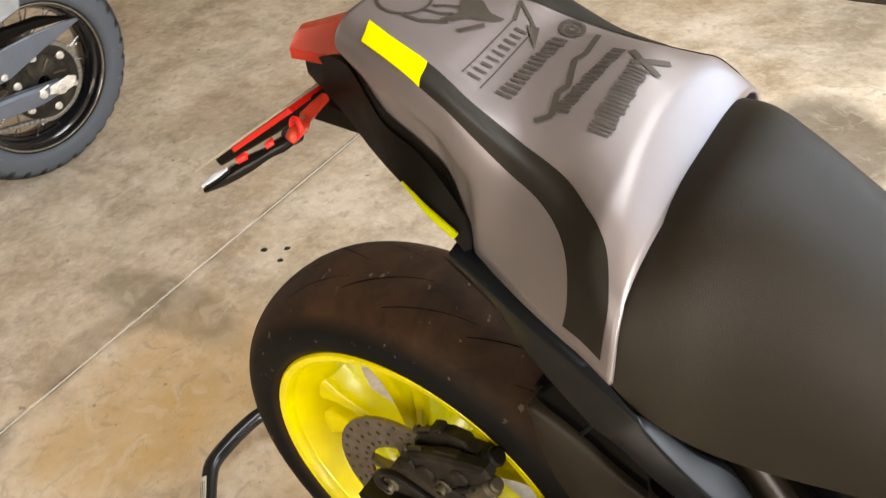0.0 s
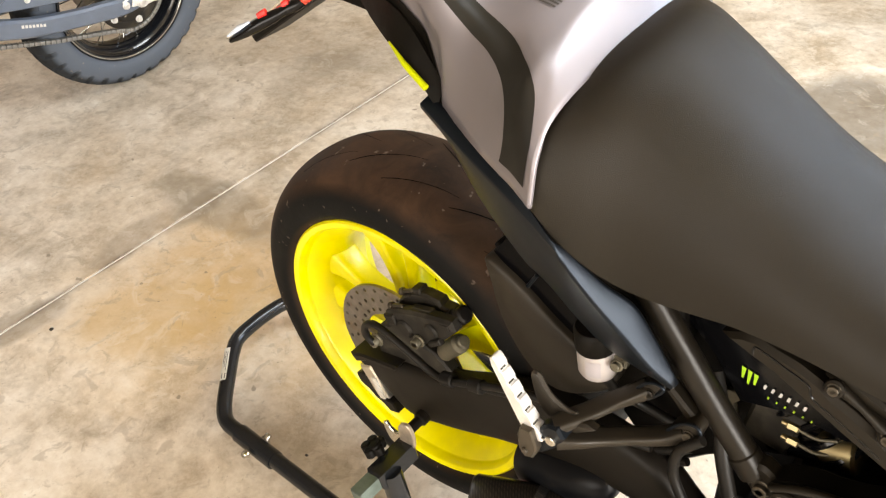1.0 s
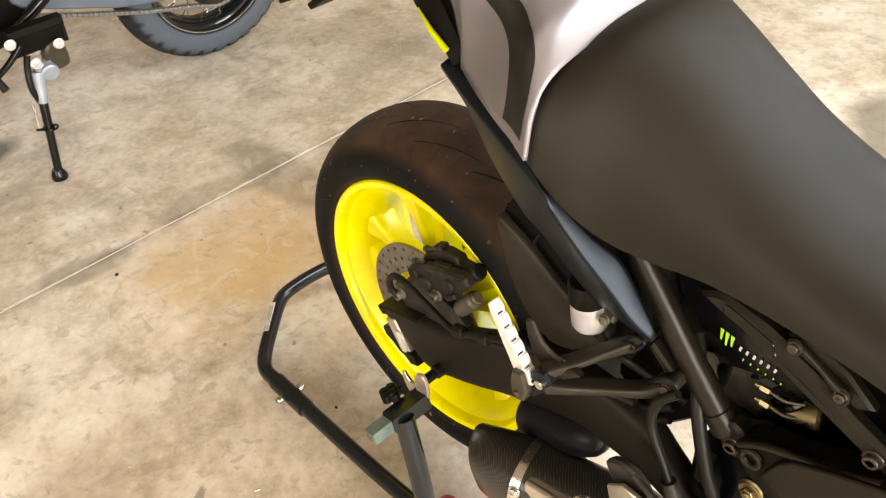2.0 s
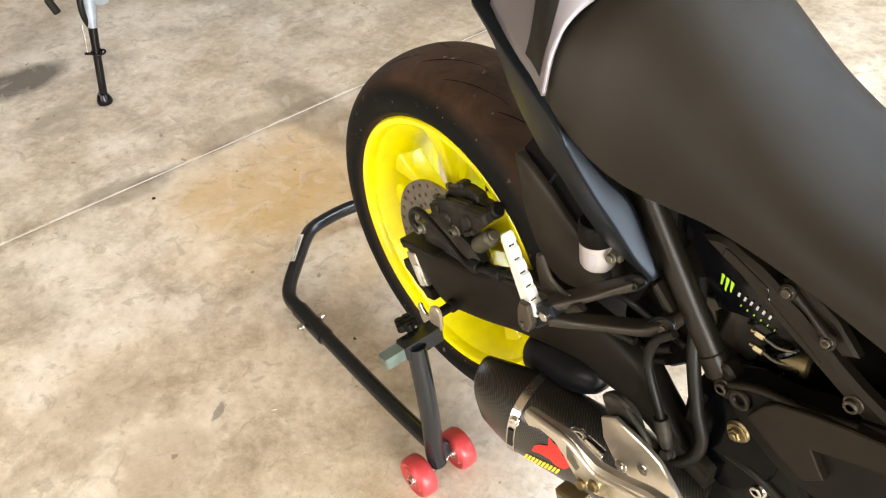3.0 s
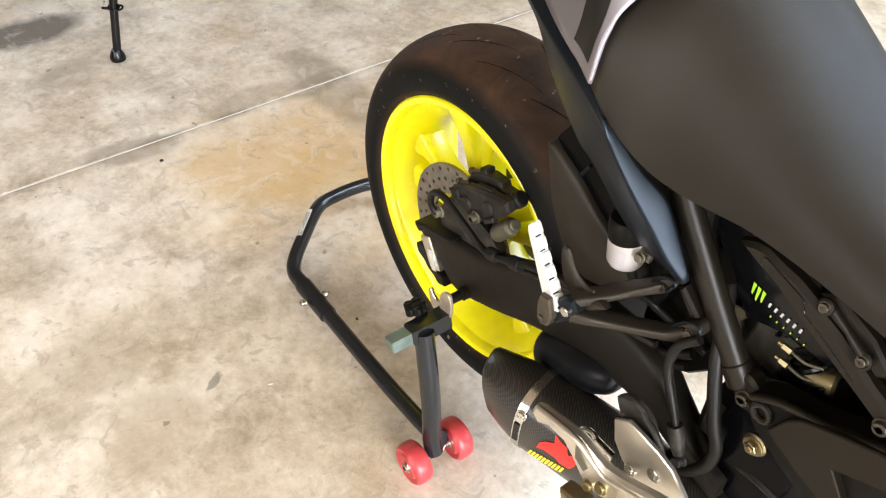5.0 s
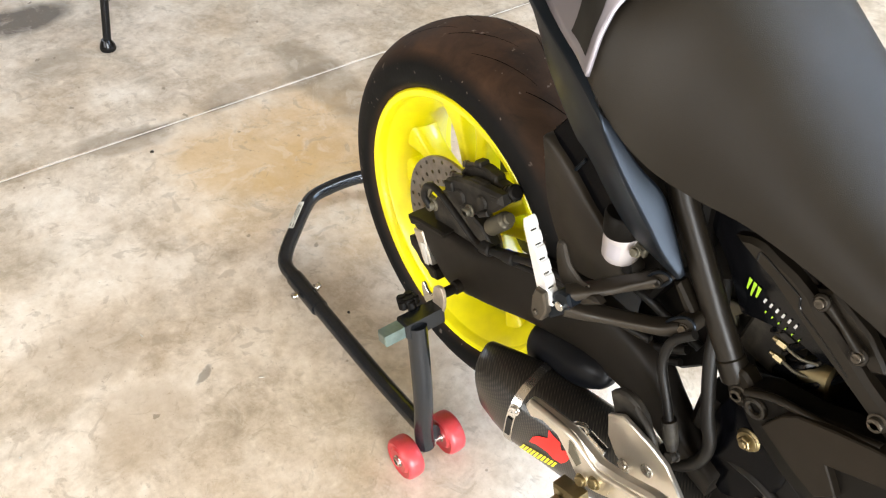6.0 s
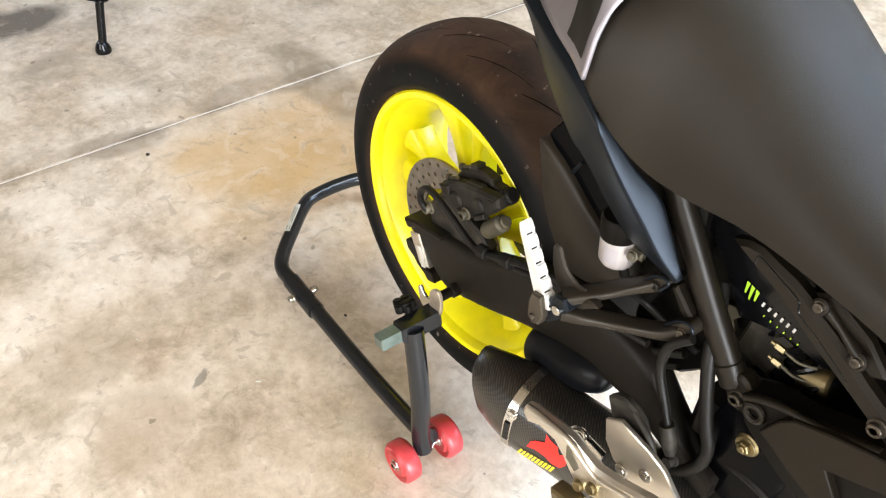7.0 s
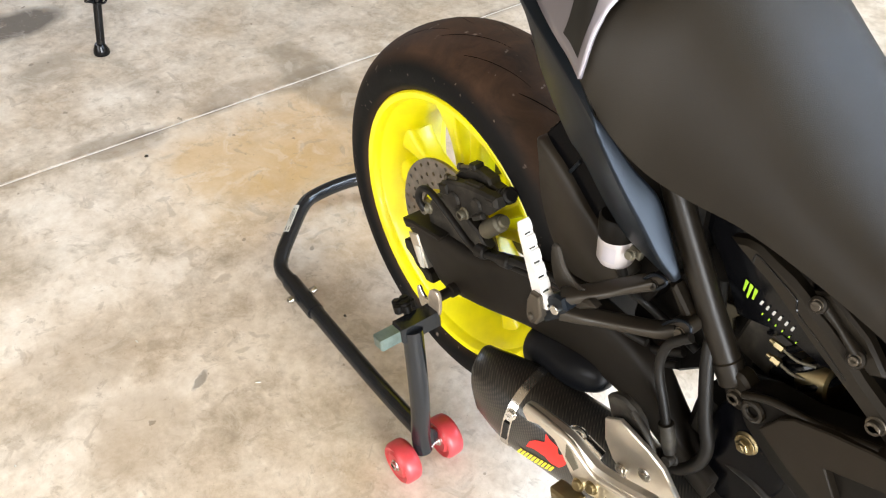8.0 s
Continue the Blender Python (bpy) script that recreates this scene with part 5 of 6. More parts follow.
# dark mass of the engine and frame behind the pivot
bm = add_plate(BM(), [(0.555, 0.42), (0.545, 0.50), (0.560, 0.560), (0.600, 0.575), (0.66, 0.60), (0.98, 0.62), (1.0, 0.30), (0.66, 0.26), (0.58, 0.30)], -0.085, 0.10, 0.01)
# unseen front block, added to keep the door light off the parts behind
add_plate(bm, [(0.90, 0.30), (0.88, 0.70), (0.95, 0.78), (1.36, 0.80), (1.42, 0.45), (1.25, 0.20), (1.0, 0.20)], -0.19, 0.19, 0.03)
engine = part("engine_block", bm, M_PLASTIC, bike, "dull black engine and frame castings with an unseen shading block in front")
bm = add_plate(BM(), [tuple(p) for p in spline([(0.546, 0.572), (0.572, 0.594), (0.610, 0.604), (0.66, 0.629), (0.76, 0.66), (0.80, 0.57), (0.74, 0.50), (0.668, 0.500), (0.624, 0.503), (0.592, 0.518), (0.570, 0.530), (0.553, 0.545)], 3, True)], -0.122, -0.088, 0.005)
plate = part("pivot_plate", bm, M_PLASTIC, bike, "black cast frame plate")
bm = add_plate(BM(), [(0.581, 0.559), (0.594, 0.590), (0.607, 0.605), (0.642, 0.622), (0.676, 0.636), (0.72, 0.650), (0.73, 0.617), (0.694, 0.600), (0.652, 0.577), (0.674, 0.549), (0.657, 0.528), (0.625, 0.538)], -0.132, -0.116, 0.0015)
part("plate_facet", bm, M_BROWN, plate, "satin brown frame casting")
bm = add_tube(BM(), spline([(0.550, -0.122, 0.574), (0.580, -0.123, 0.596), (0.630, -0.123, 0.612), (0.68, -0.123, 0.636)], 6), 0.0045, 10)
add_ring(bm, (0.566, -0.124, 0.566), (0, -1, 0), 0.010, 0.004)
part("plate_rib", bm, M_FRAME, plate)
bm = add_plate(BM(), [tuple(p) for p in spline([(0.523, 0.498), (0.536, 0.543), (0.569, 0.548), (0.595, 0.537), (0.618, 0.509), (0.618, 0.453), (0.571, 0.390), (0.530, 0.435)], 3, True)], -0.112, -0.104, 0.003)
part("pivot_guard", bm, M_PIANO, bike, "black plate round the swingarm pivot")
bm = BM()
add_cyl(bm, (0.5705, -0.1060, 0.504), (0.5705, -0.1150, 0.504), 0.0145, 24, 0.002)
add_cyl(bm, (0.5705, -0.1150, 0.504), (0.5705, -0.1170, 0.504), 0.0125, 24, 0.0006)
add_cyl(bm, (0.5705, -0.1170, 0.504), (0.5705, -0.1225, 0.504), 0.0082, 6, 0.0012)
add_cyl(bm, (0.5705, -0.1220, 0.504), (0.5705, -0.1250, 0.504), 0.0048, 14, 0.001)
part("pivot_bolt", bm, M_GOLD, bike, "brassy swingarm pivot bolt")
bm = BM()
add_tube(bm, [(0.61, -0.08, 0.43), (0.61, -0.098, 0.43), (0.61, -0.106, 0.43), (0.61, -0.108, 0.43)], [0.062, 0.062, 0.052, 0.0], 40)
add_ring(bm, (0.61, -0.099, 0.43), (0, -1, 0), 0.056, 0.005, 48, 8)
cover = part("engine_cover", bm, M_PLASTIC, bike, "round black engine cover")
part("bolt", add_bolt(BM(), (0.612, -0.107, 0.432), (0, -1, 0), 0.008, 0.008), M_CHROME, cover)
bm = add_tube(BM(), spline([(0.53, -0.10, 0.425), (0.56, -0.105, 0.447), (0.60, -0.108, 0.455), (0.64, -0.108, 0.445)], 6), 0.007, 10)
part("cover_pipe", bm, M_HOSE, bike)
# dark inner panels
bm = add_plate(BM(), [(0.355, 0.48), (0.36, 0.73), (0.565, 0.735), (0.57, 0.56), (0.52, 0.53), (0.490, 0.505), (0.463, 0.478), (0.440, 0.450), (0.40, 0.43)], -0.058, -0.035, 0.004)
part("inner_panel", bm, M_PLASTIC, bike)
bm = add_plate(BM(), [(0.462, 0.604), (0.477, 0.610), (0.491, 0.607), (0.483, 0.594), (0.489, 0.578), (0.478, 0.590)], -0.066, -0.060, 0.001)
part("wire_shield", bm, M_TAN, bike, "tan plastic tab")
bm = add_plate(BM(), [(0.475, 0.30), (0.475, 0.405), (0.52, 0.425), (0.62, 0.45), (0.62, 0.28)], -0.102, -0.086, 0.004)
part("lower_cover", bm, M_PLASTIC, bike)
# chassis behind the struts, left side
bm = BM()
add_tube(bm, [(0.395, 0.128, 0.785), (0.42, 0.130, 0.742), (0.535, 0.127, 0.573)], 0.0168, 14)
part("frame_tube", bm, M_FRAME, bike)
bm = add_plate(BM(), [(0.42, 0.76), (0.40, 0.66), (0.47, 0.60), (0.56, 0.57), (0.98, 0.64), (0.98, 0.75), (0.6, 0.75)], -0.03, 0.085, 0.01)
part("air_box", bm, M_PLASTIC, bike)

# exhaust silencer
A, B = V(0.247, -0.198, 0.338), V(0.560, -0.118, 0.330)
d = (B - A).normalized()
s = d.cross(V(0, 0, 1)).normalized()
u = s.cross(d)


def can_ring(t, hw, hh, shear=0.0):
    c = A.lerp(B, t)
    out = []
    for j in range(30):
        a = 2 * math.pi * j / 30
        ca, sa = math.copysign(abs(math.cos(a)) ** 0.72, math.cos(a)), math.copysign(abs(math.sin(a)) ** 0.72, math.sin(a))
        out.append(c + s * hw * ca + u * hh * sa - d * shear * (sa * 0.8 - ca * 0.5))
    return out


rows = [can_ring(0.0, 0.028, 0.034, 0.016), can_ring(-0.012, 0.033, 0.039, 0.016), can_ring(0.0, 0.036, 0.043, 0.016), can_ring(0.10, 0.043, 0.051, 0.008), can_ring(0.20, 0.049, 0.056, 0.002), can_ring(0.22, 0.050, 0.057), can_ring(0.7, 0.050, 0.057), can_ring(1.0, 0.034, 0.040)]
can = part("silencer", add_grid(BM(), rows, around=True, cap=True), M_CARBON, bike, "carbon fibre exhaust silencer")
rows = [can_ring(0.200, 0.046, 0.054), can_ring(0.200, 0.0512, 0.0584), can_ring(0.240, 0.0514, 0.0586), can_ring(0.240, 0.047, 0.055)]
band = part("clamp_band", add_grid(BM(), rows, around=True), M_CHROME, can, "polished steel clamp band")
bm = BM()
c = A.lerp(B, 0.220) + u * 0.002 + s * 0.0516
add_plate(bm, [(-0.004, -0.018), (0.004, -0.018), (0.004, 0.018), (-0.004, 0.018)], -0.0008, 0.0008, 0, Matrix.Translation(c) @ Matrix((d, s, u)).transposed().to_4x4())
part("slot", bm, M_GLOSS, band)
part("bolt", add_bolt(BM(), A.lerp(B, 0.225) + s * 0.046 + u * 0.034, s + u * 0.4, 0.006, 0.006), M_CHROME, band)
# printed mark on the silencer: red shape and yellow bars
def on_can(t, h, lift=0.0012):
    """A point on the silencer's outer flank."""
    c = A.lerp(B, t)
    sa = max(-0.999, min(0.999, h / 0.057))
    ca = (1 - abs(sa) ** (2 / 0.72)) ** (0.72 / 2)
    return c + s * (0.050 * ca + lift) + u * h


RED = [(0.385, 0.039), (0.395, 0.028), (0.355, 0.021), (0.335, 0.013), (0.325, -0.001), (0.360, 0.004), (0.405, 0.020), (0.425, 0.014), (0.415, 0.004), (0.440, -0.001), (0.480, 0.001), (0.500, 0.012), (0.505, 0.021), (0.485, 0.029), (0.465, 0.024), (0.455, 0.028), (0.450, 0.033), (0.415, 0.035)]
bm = BM()
bm.faces.new([bm.verts.new((t, h, 0)) for t, h in RED])
bmesh.ops.triangulate(bm, faces=bm.faces)
bmesh.ops.subdivide_edges(bm, edges=bm.edges, cuts=3, use_grid_fill=True)
for v in bm.verts:
    v.co = on_can(v.co.x, v.co.y)
part("printed_mark", bm, M_REDPRINT, can, "red printed shape")
for k in range(10):
    f = k / 10
    t0, h0, t1, h1 = 0.282 + 0.175 * f, -0.035 + 0.016 * f, 0.302 + 0.168 * f, -0.015 + 0.011 * f
    bm = BM()
    bm.faces.new([bm.verts.new(on_can(t, h)) for t, h in ((t0, h0), (t1, h1), (t1 + 0.011, h1 + 0.0008), (t0 + 0.011, h0 + 0.0010))])
    part("printed_bar", bm, M_YELPRINT, can, "yellow letter-sized printed bar")
P0, P1 = V(0.262, -0.108, 0.362), V(0.390, -0.122, 0.430)
bm = add_tube(BM(), [P0.lerp(P1, f) for f in (0.0, 0.02, 0.2, 0.4, 0.6, 0.75, 0.88, 0.96, 1.0)], [0.034, 0.0355, 0.037, 0.0365, 0.034, 0.030, 0.024, 0.016, 0.004], 28)
part("exhaust_chamber", bm, M_CHAMBER, bike, "smooth dark exhaust chamber", 60)
bm = add_tube(BM(), spline([(0.54, -0.168, 0.27), (0.62, -0.14, 0.22), (0.75, -0.06, 0.18), (0.95, 0, 0.17)], 6), 0.025, 18)
part("exhaust_pipe", bm, M_CHROME, bike)

# polished hanger, heel plate and rider's footrest
bm = add_plate(BM(), [(0.358, 0.424), (0.362, 0.438), (0.370, 0.443), (0.386, 0.447), (0.414, 0.455), (0.437, 0.460), (0.457, 0.456), (0.480, 0.452), (0.510, 0.464), (0.547, 0.484), (0.60, 0.50), (0.60, 0.465), (0.560, 0.450), (0.520, 0.424), (0.490, 0.402), (0.470, 0.392), (0.455, 0.398), (0.443, 0.408), (0.432, 0.419), (0.416, 0.430), (0.392, 0.428), (0.372, 0.414)], -0.240, -0.224, 0.004)
hanger = part("footrest_hanger", bm, M_CAST, bike, "polished cast aluminium footrest hanger")
bm = add_tube(BM(), spline([(0.368, -0.238, 0.440), (0.400, -0.239, 0.449), (0.437, -0.239, 0.455), (0.460, -0.239, 0.448), (0.484, -0.239, 0.442), (0.512, -0.239, 0.454), (0.56, -0.238, 0.475)], 5), 0.0048, 10)
part("hanger_rib", bm, M_CAST, hanger)
# the recess's shade is painted as a tan plate on the flat casting
bm = add_plate(BM(), [(0.436, 0.447), (0.443, 0.446), (0.460, 0.429), (0.455, 0.417), (0.439, 0.426)], -0.2412, -0.2396, 0.0004)
part("pocket_shade", bm, M_TAN, hanger, "tan patch painted as a shadowed recess of the casting")
for p in ((0.466, -0.240, 0.402), (0.484, -0.240, 0.420)):
    part("bolt", add_bolt(BM(), p, (0, -1, 0.2), 0.0065, 0.006), M_GOLD, hanger)
bm = add_plate(BM(), [(0.451, 0.484), (0.470, 0.502), (0.490, 0.500), (0.515, 0.497), (0.538, 0.490), (0.560, 0.470), (0.60, 0.43), (0.55, 0.40), (0.507, 0.421), (0.475, 0.434), (0.458, 0.454)], -0.203, -0.196, 0.0015)
heel = part("heel_plate", bm, M_CAST, bike, "brushed aluminium heel plate")
for p in ((0.491, -0.203, 0.433), (0.520, -0.203, 0.460)):
    bm = add_cyl(BM(), p, (p[0], -0.206, p[2]), 0.009, 20, 0.0012)
    add_cyl(bm, (p[0], -0.2055, p[2]), (p[0], -0.2075, p[2]), 0.004, 6)
    part("screw", bm, M_CHROME, heel)
bm = BM()
add_plate(bm, [(0.437, 0.500), (0.446, 0.513), (0.458, 0.519), (0.476, 0.517), (0.490, 0.507), (0.503, 0.484), (0.508, 0.462), (0.484, 0.455), (0.452, 0.470)], -0.19, -0.178, 0.003)
add_tube(bm, spline([(0.474, -0.188, 0.512), (0.503, -0.190, 0.497), (0.522, -0.190, 0.462)], 5), 0.0042, 10)
part("master_cylinder", bm, M_CALIPER, bike)
bm = BM()
add_cyl(bm, (0.430, -0.205, 0.420), (0.458, -0.198, 0.408), 0.010, 14, 0.002)
add_ring(bm, (0.424, -0.208, 0.424), (0.5, -1, 0.3), 0.010, 0.0035)
add_tube(bm, [(0.440, -0.205, 0.406), (0.456, -0.203, 0.398), (0.468, -0.203, 0.404)], [0.006, 0.008, 0.005], 10)
part("pedal_pivot", bm, M_CHROME, bike)
bm = BM()
add_box(bm, (0.464, -0.250, 0.378), (0.040, 0.024, 0.022), 0.003, (0, -20, 0))
add_cyl(bm, (0.470, -0.264, 0.380), (0.470, -0.236, 0.380), 0.009, 16, 0.002)
add_box(bm, (0.472, -0.298, 0.372), (0.034, 0.075, 0.018), 0.004, (0, -10, 0))
part("rider_footpeg", bm, M_GOLD, bike, "aluminium rider footpeg")

# ---- paddock stand ----
stand = thing("paddock_stand", "black tubular steel paddock stand with red wheels under the swingarm", "paddock stand")
half_path = [(0.135, -0.203, 0.062), (0.10, -0.204, 0.050), (-0.05, -0.205, 0.038), (-0.30, -0.206, 0.036)]
handle = [(-0.25, -0.206, 0.036), (-0.34, -0.207, 0.038), (-0.385, -0.205, 0.038), (-0.415, -0.185, 0.048), (-0.466, -0.129, 0.059), (-0.500, -0.090, 0.064), (-0.516, -0.062, 0.067), (-0.519, -0.02, 0.070)]
for s in (-1, 1):
    part("side_tube", add_tube(BM(), spline([(x, -s * y, z) for x, y, z in half_path], 5), 0.0150, 18), M_STAND, stand)
path = spline(handle + [(x, -y, z) for x, y, z in handle[::-1]], 5)
part("handle", add_tube(BM(), path, 0.0150, 18), M_STAND, stand)
for s in (-1, 1):
    bm = add_tube(BM(), [(-0.245, s * 0.206, 0.034), (-0.30, s * 0.206, 0.034), (-0.345, s * 0.2065, 0.036)], 0.0180, 18)
    clamp = part("sleeve", bm, M_STAND, stand)
    part("bolt", add_bolt(BM(), (-0.288, s * 0.190, 0.045), (0, -s, 0.4), 0.0065, 0.012), M_CHROME, clamp)
    part("bolt", add_bolt(BM(), (-0.295, s * 0.229, 0.040), (0, s, 0.3), 0.0065, 0.010), M_CHROME, clamp)
    bm = add_tube(BM(), spline([(0.140, s * 0.222, 0.050), (0.133, s * 0.222, 0.085), (0.126, s * 0.221, 0.18), (0.097, s * 0.216, 0.312)], 5), 0.0160, 20)
    post = part("upright", bm, M_STAND, stand, "black painted upright tube")
    bm = add_cyl(BM(), (0.133, s * 0.275, 0.038), (0.133, s * 0.154, 0.038), 0.0062, 14, 0.001)
    add_cyl(bm, (0.133, s * 0.244, 0.038), (0.133, s * 0.200, 0.038), 0.011, 14, 0.002)
    part("axle", bm, M_CHROME, stand)
    for y in (0.257, 0.171):
        bm = BM()
        prof = [(0.009, -0.015), (0.021, -0.016), (0.025, -0.0125), (0.033, -0.0155), (0.0368, -0.012), (0.038, -0.006), (0.038, 0.006), (0.0368, 0.012), (0.033, 0.0155), (0.025, 0.0125), (0.021, 0.016), (0.009, 0.015)]
        add_rev(bm, prof, 40)
        w = part("caster", bm, M_RED, stand, "scuffed red plastic wheel")
        w.location = (0.133, s * y, 0.038)
        bm = add_bolt(BM(), (0, s * 0.015, 0), (0, s, 0), 0.008, 0.006)
        part("hub", bm, M_CHROME, w)
    # square slide with its clamp knob
    bm = add_box(BM(), (0.089, s * 0.202, 0.308), (0.029, 0.072, 0.027), 0.003, (0, -12, 0))
    slide = part("slide_sleeve", bm, M_STAND, stand)
    bm = add_box(BM(), (0.088, s * 0.226, 0.308), (0.022, 0.094, 0.020), 0.002, (0, -12, 0))
    part("slide_bar", bm, M_ZINC, slide, "greenish zinc plated square bar")
    bm = add_cyl(BM(), (0.070, s * 0.205, 0.312), (0.058, s * 0.205, 0.322), 0.006, 10)
    add_cyl(bm, (0.060, s * 0.205, 0.316), (0.054, s * 0.205, 0.330), 0.013, 20, 0.002)
    for k in range(5):
        a = 2 * math.pi * k / 5
        add_cyl(bm, (0.060 + 0.009 * math.cos(a), s * (0.205 + 0.011 * math.sin(a)), 0.316), (0.054 + 0.009 * math.cos(a), s * (0.205 + 0.011 * math.sin(a)), 0.329), 0.008, 10, 0.002)
    part("knob", bm, M_PLASTIC, slide)
    # forked spool hook
    bm = add_plate(BM(), [tuple(p) for p in spline([(0.083, 0.292), (0.076, 0.318), (0.075, 0.340), (0.078, 0.352), (0.086, 0.360), (0.095, 0.362), (0.102, 0.352), (0.104, 0.330), (0.099, 0.308), (0.093, 0.292)], 3, True)], s * 0.166, s * 0.172, 0.001)
    hook = part("spool_hook", bm, M_HOOK, stand, "worn plated steel fork hook")
    bm = add_plate(BM(), [tuple(p) for p in spline([(0.044, 0.330), (0.050, 0.338), (0.057, 0.330), (0.066, 0.326), (0.078, 0.330), (0.080, 0.314), (0.072, 0.300), (0.062, 0.300), (0.052, 0.306)], 3, True)], s * 0.166, s * 0.171, 0.001)
    part("prong", bm, M_CHROME, hook, "bright worn prong")
# bobbins of the motorcycle that rest in the hooks
for s in (-1, 1):
    bm = add_tube(BM(), [(0.088, s * 0.120, 0.340), (0.088, s * 0.140, 0.340), (0.088, s * 0.142, 0.340), (0.088, s * 0.163, 0.340)], [0.011, 0.011, 0.008, 0.008], 18)
    part("bobbin", bm, M_SWING, bike, "black stand bobbin")
# label on the handle
c0, c1 = V(-0.497, -0.097, 0.0665), V(-0.446, -0.153, 0.056)
dd = (c1 - c0).normalized()
ss = dd.cross(V(0, 0, 1)).normalized()
nn = ss.cross(dd)
bm = BM()
rows = []
for i in range(5):
    c = c0.lerp(c1, i / 4)
    rows.append([c + 0.0157 * (math.sin(a) * ss + math.cos(a) * nn) for a in np.linspace(-0.15, 0.75, 6)])
lab = part("label", add_grid(bm, rows), M_LABEL, stand, "white paper label")
bm = BM()
for k in range(3):
    a = 0.05 + 0.22 * k
    p, q = c0.lerp(c1, 0.12), c0.lerp(c1, 0.72 - 0.1 * k)
    bm.faces.new([bm.verts.new(pt + 0.0160 * (math.sin(b) * ss + math.cos(b) * nn)) for pt, b in ((p, a), (q, a), (q, a + 0.07), (p, a + 0.07))])
pt0, pt1 = c0.lerp(c1, 0.80), c0.lerp(c1, 0.95)
bm.faces.new([bm.verts.new(pt + 0.0160 * (math.sin(b) * ss + math.cos(b) * nn)) for pt, b in ((pt0, 0.0), (pt1, 0.0), (pt1, 0.5), (pt0, 0.5))])
part("label_print", bm, M_INK, lab)

# ---- second motorcycle, on its side stand ----
LEAN2 = -10
other = thing("motorcycle", "grey adventure motorcycle leaning on its black side stand", "motorcycle", at=pose(-1.872, 0.557, 0.0, LEAN2, 0, -90))


def knobs(a, v):
    """Blocky tread of a dual-purpose tyre."""
    u = (a / (2 * math.pi / 34)) % 1.0
    if abs(v) > 0.93:
        return 0.0
    if abs(v) > 0.45:
        return 0.009 * min(1, (0.93 - abs(v)) / 0.06) if u < 0.3 else 0.0
    w = (u + 0.5 * abs(v)) % 1.0
    return 0.006 if w < 0.16 or abs(abs(v) - 0.2) < 0.03 else 0.0


R2 = 0.326
w2 = wheel("rear_wheel", other, (0, 0, R2 * 0.985), 0.226, 0.058, 0.190, [], M_RIM, "glossy black spoked wheel")
part("tyre", tyre_bm(R2, 0.2255, 0.074, knobs, 408), M_TYRE_GREY, w2, "grey dusty block-tread tyre")
ZA = R2 * 0.985
for k in range(32):
    a = 2 * math.pi * k / 32
    s = 1 if k % 2 else -1
    b = a + (0.35 if (k // 2) % 2 else -0.35)
    bm = add_tube(BM(), [V(0.045 * math.cos(b), s * 0.045, 0.045 * math.sin(b)), V(0.196 * math.cos(a), s * 0.010, 0.196 * math.sin(a))], 0.0021, 6)
    part("spoke", bm, M_CHROME, w2)
bm = add_rev(BM(), [(0.012, -0.050), (0.066, -0.050), (0.070, -0.040), (0.050, -0.010), (0.085, 0.030), (0.090, 0.070), (0.012, 0.070)], 48)
part("hub", bm, M_RIM, w2, "black wheel hub")
bm = add_rev(BM(), [(0.115, -0.062), (0.115, -0.058), (0.060, -0.058), (0.060, -0.062)], 60)
part("brake_disc", bm, M_DISC, w2)
bm = add_rev(BM(), [(0.02, 0.074), (0.104, 0.074), (0.111, 0.077), (0.111, 0.081), (0.104, 0.084), (0.085, 0.084), (0.082, 0.081), (0.02, 0.081)], 60)
sprocket = part("sprocket", bm, M_CALIPER, w2, "dark rear sprocket")
for k in range(6):
    a = math.pi * k / 3 + 0.35
    part("bolt", add_bolt(BM(), (0.088 * math.cos(a), 0.084, 0.088 * math.sin(a)), (0, 1, 0), 0.0085, 0.010), M_PEG, sprocket)
    bm = add_tube(BM(), spline([V(r * math.cos(a + q), 0.083, r * math.sin(a + q)) for r, q in ((0.035, 0.3), (0.055, 0.5), (0.070, 0.62))], 4), 0.004, 8)
    part("carrier_rib", bm, M_BOLT, sprocket)
bm = add_rev(BM(), [(0.214, 0.0555), (0.2175, 0.0600), (0.221, 0.0600), (0.2225, 0.056)], 96)
part("rim_edge", bm, M_CHROME, w2, "bright rim edge")
# chain of single links: round the sprocket and along both runs
loop = [V(0.60, 0.080, ZA + 0.135)] + [V(0.116 * math.cos(a), 0.080, ZA + 0.116 * math.sin(a)) for a in np.linspace(radians(88), radians(277), 22)] + [V(0.079, 0.080, 0.228), V(0.259, 0.080, 0.274), V(0.420, 0.080, 0.325), V(0.60, 0.080, 0.385)]
length = [0.0]
for p, q in zip(loop, loop[1:]):
    length.append(length[-1] + (q - p).length)
bm = add_plate(BM(), [tuple(p) for p in spline([(-0.0076, 0.0), (-0.0056, 0.0070), (0, 0.0048), (0.0056, 0.0070), (0.0076, 0), (0.0056, -0.0070), (0, -0.0048), (-0.0056, -0.0070)], 2, True)], -0.0075, 0.0075, 0.0012)
chain = thing("chain", "", "")
chain.parent = other
chain_me = None
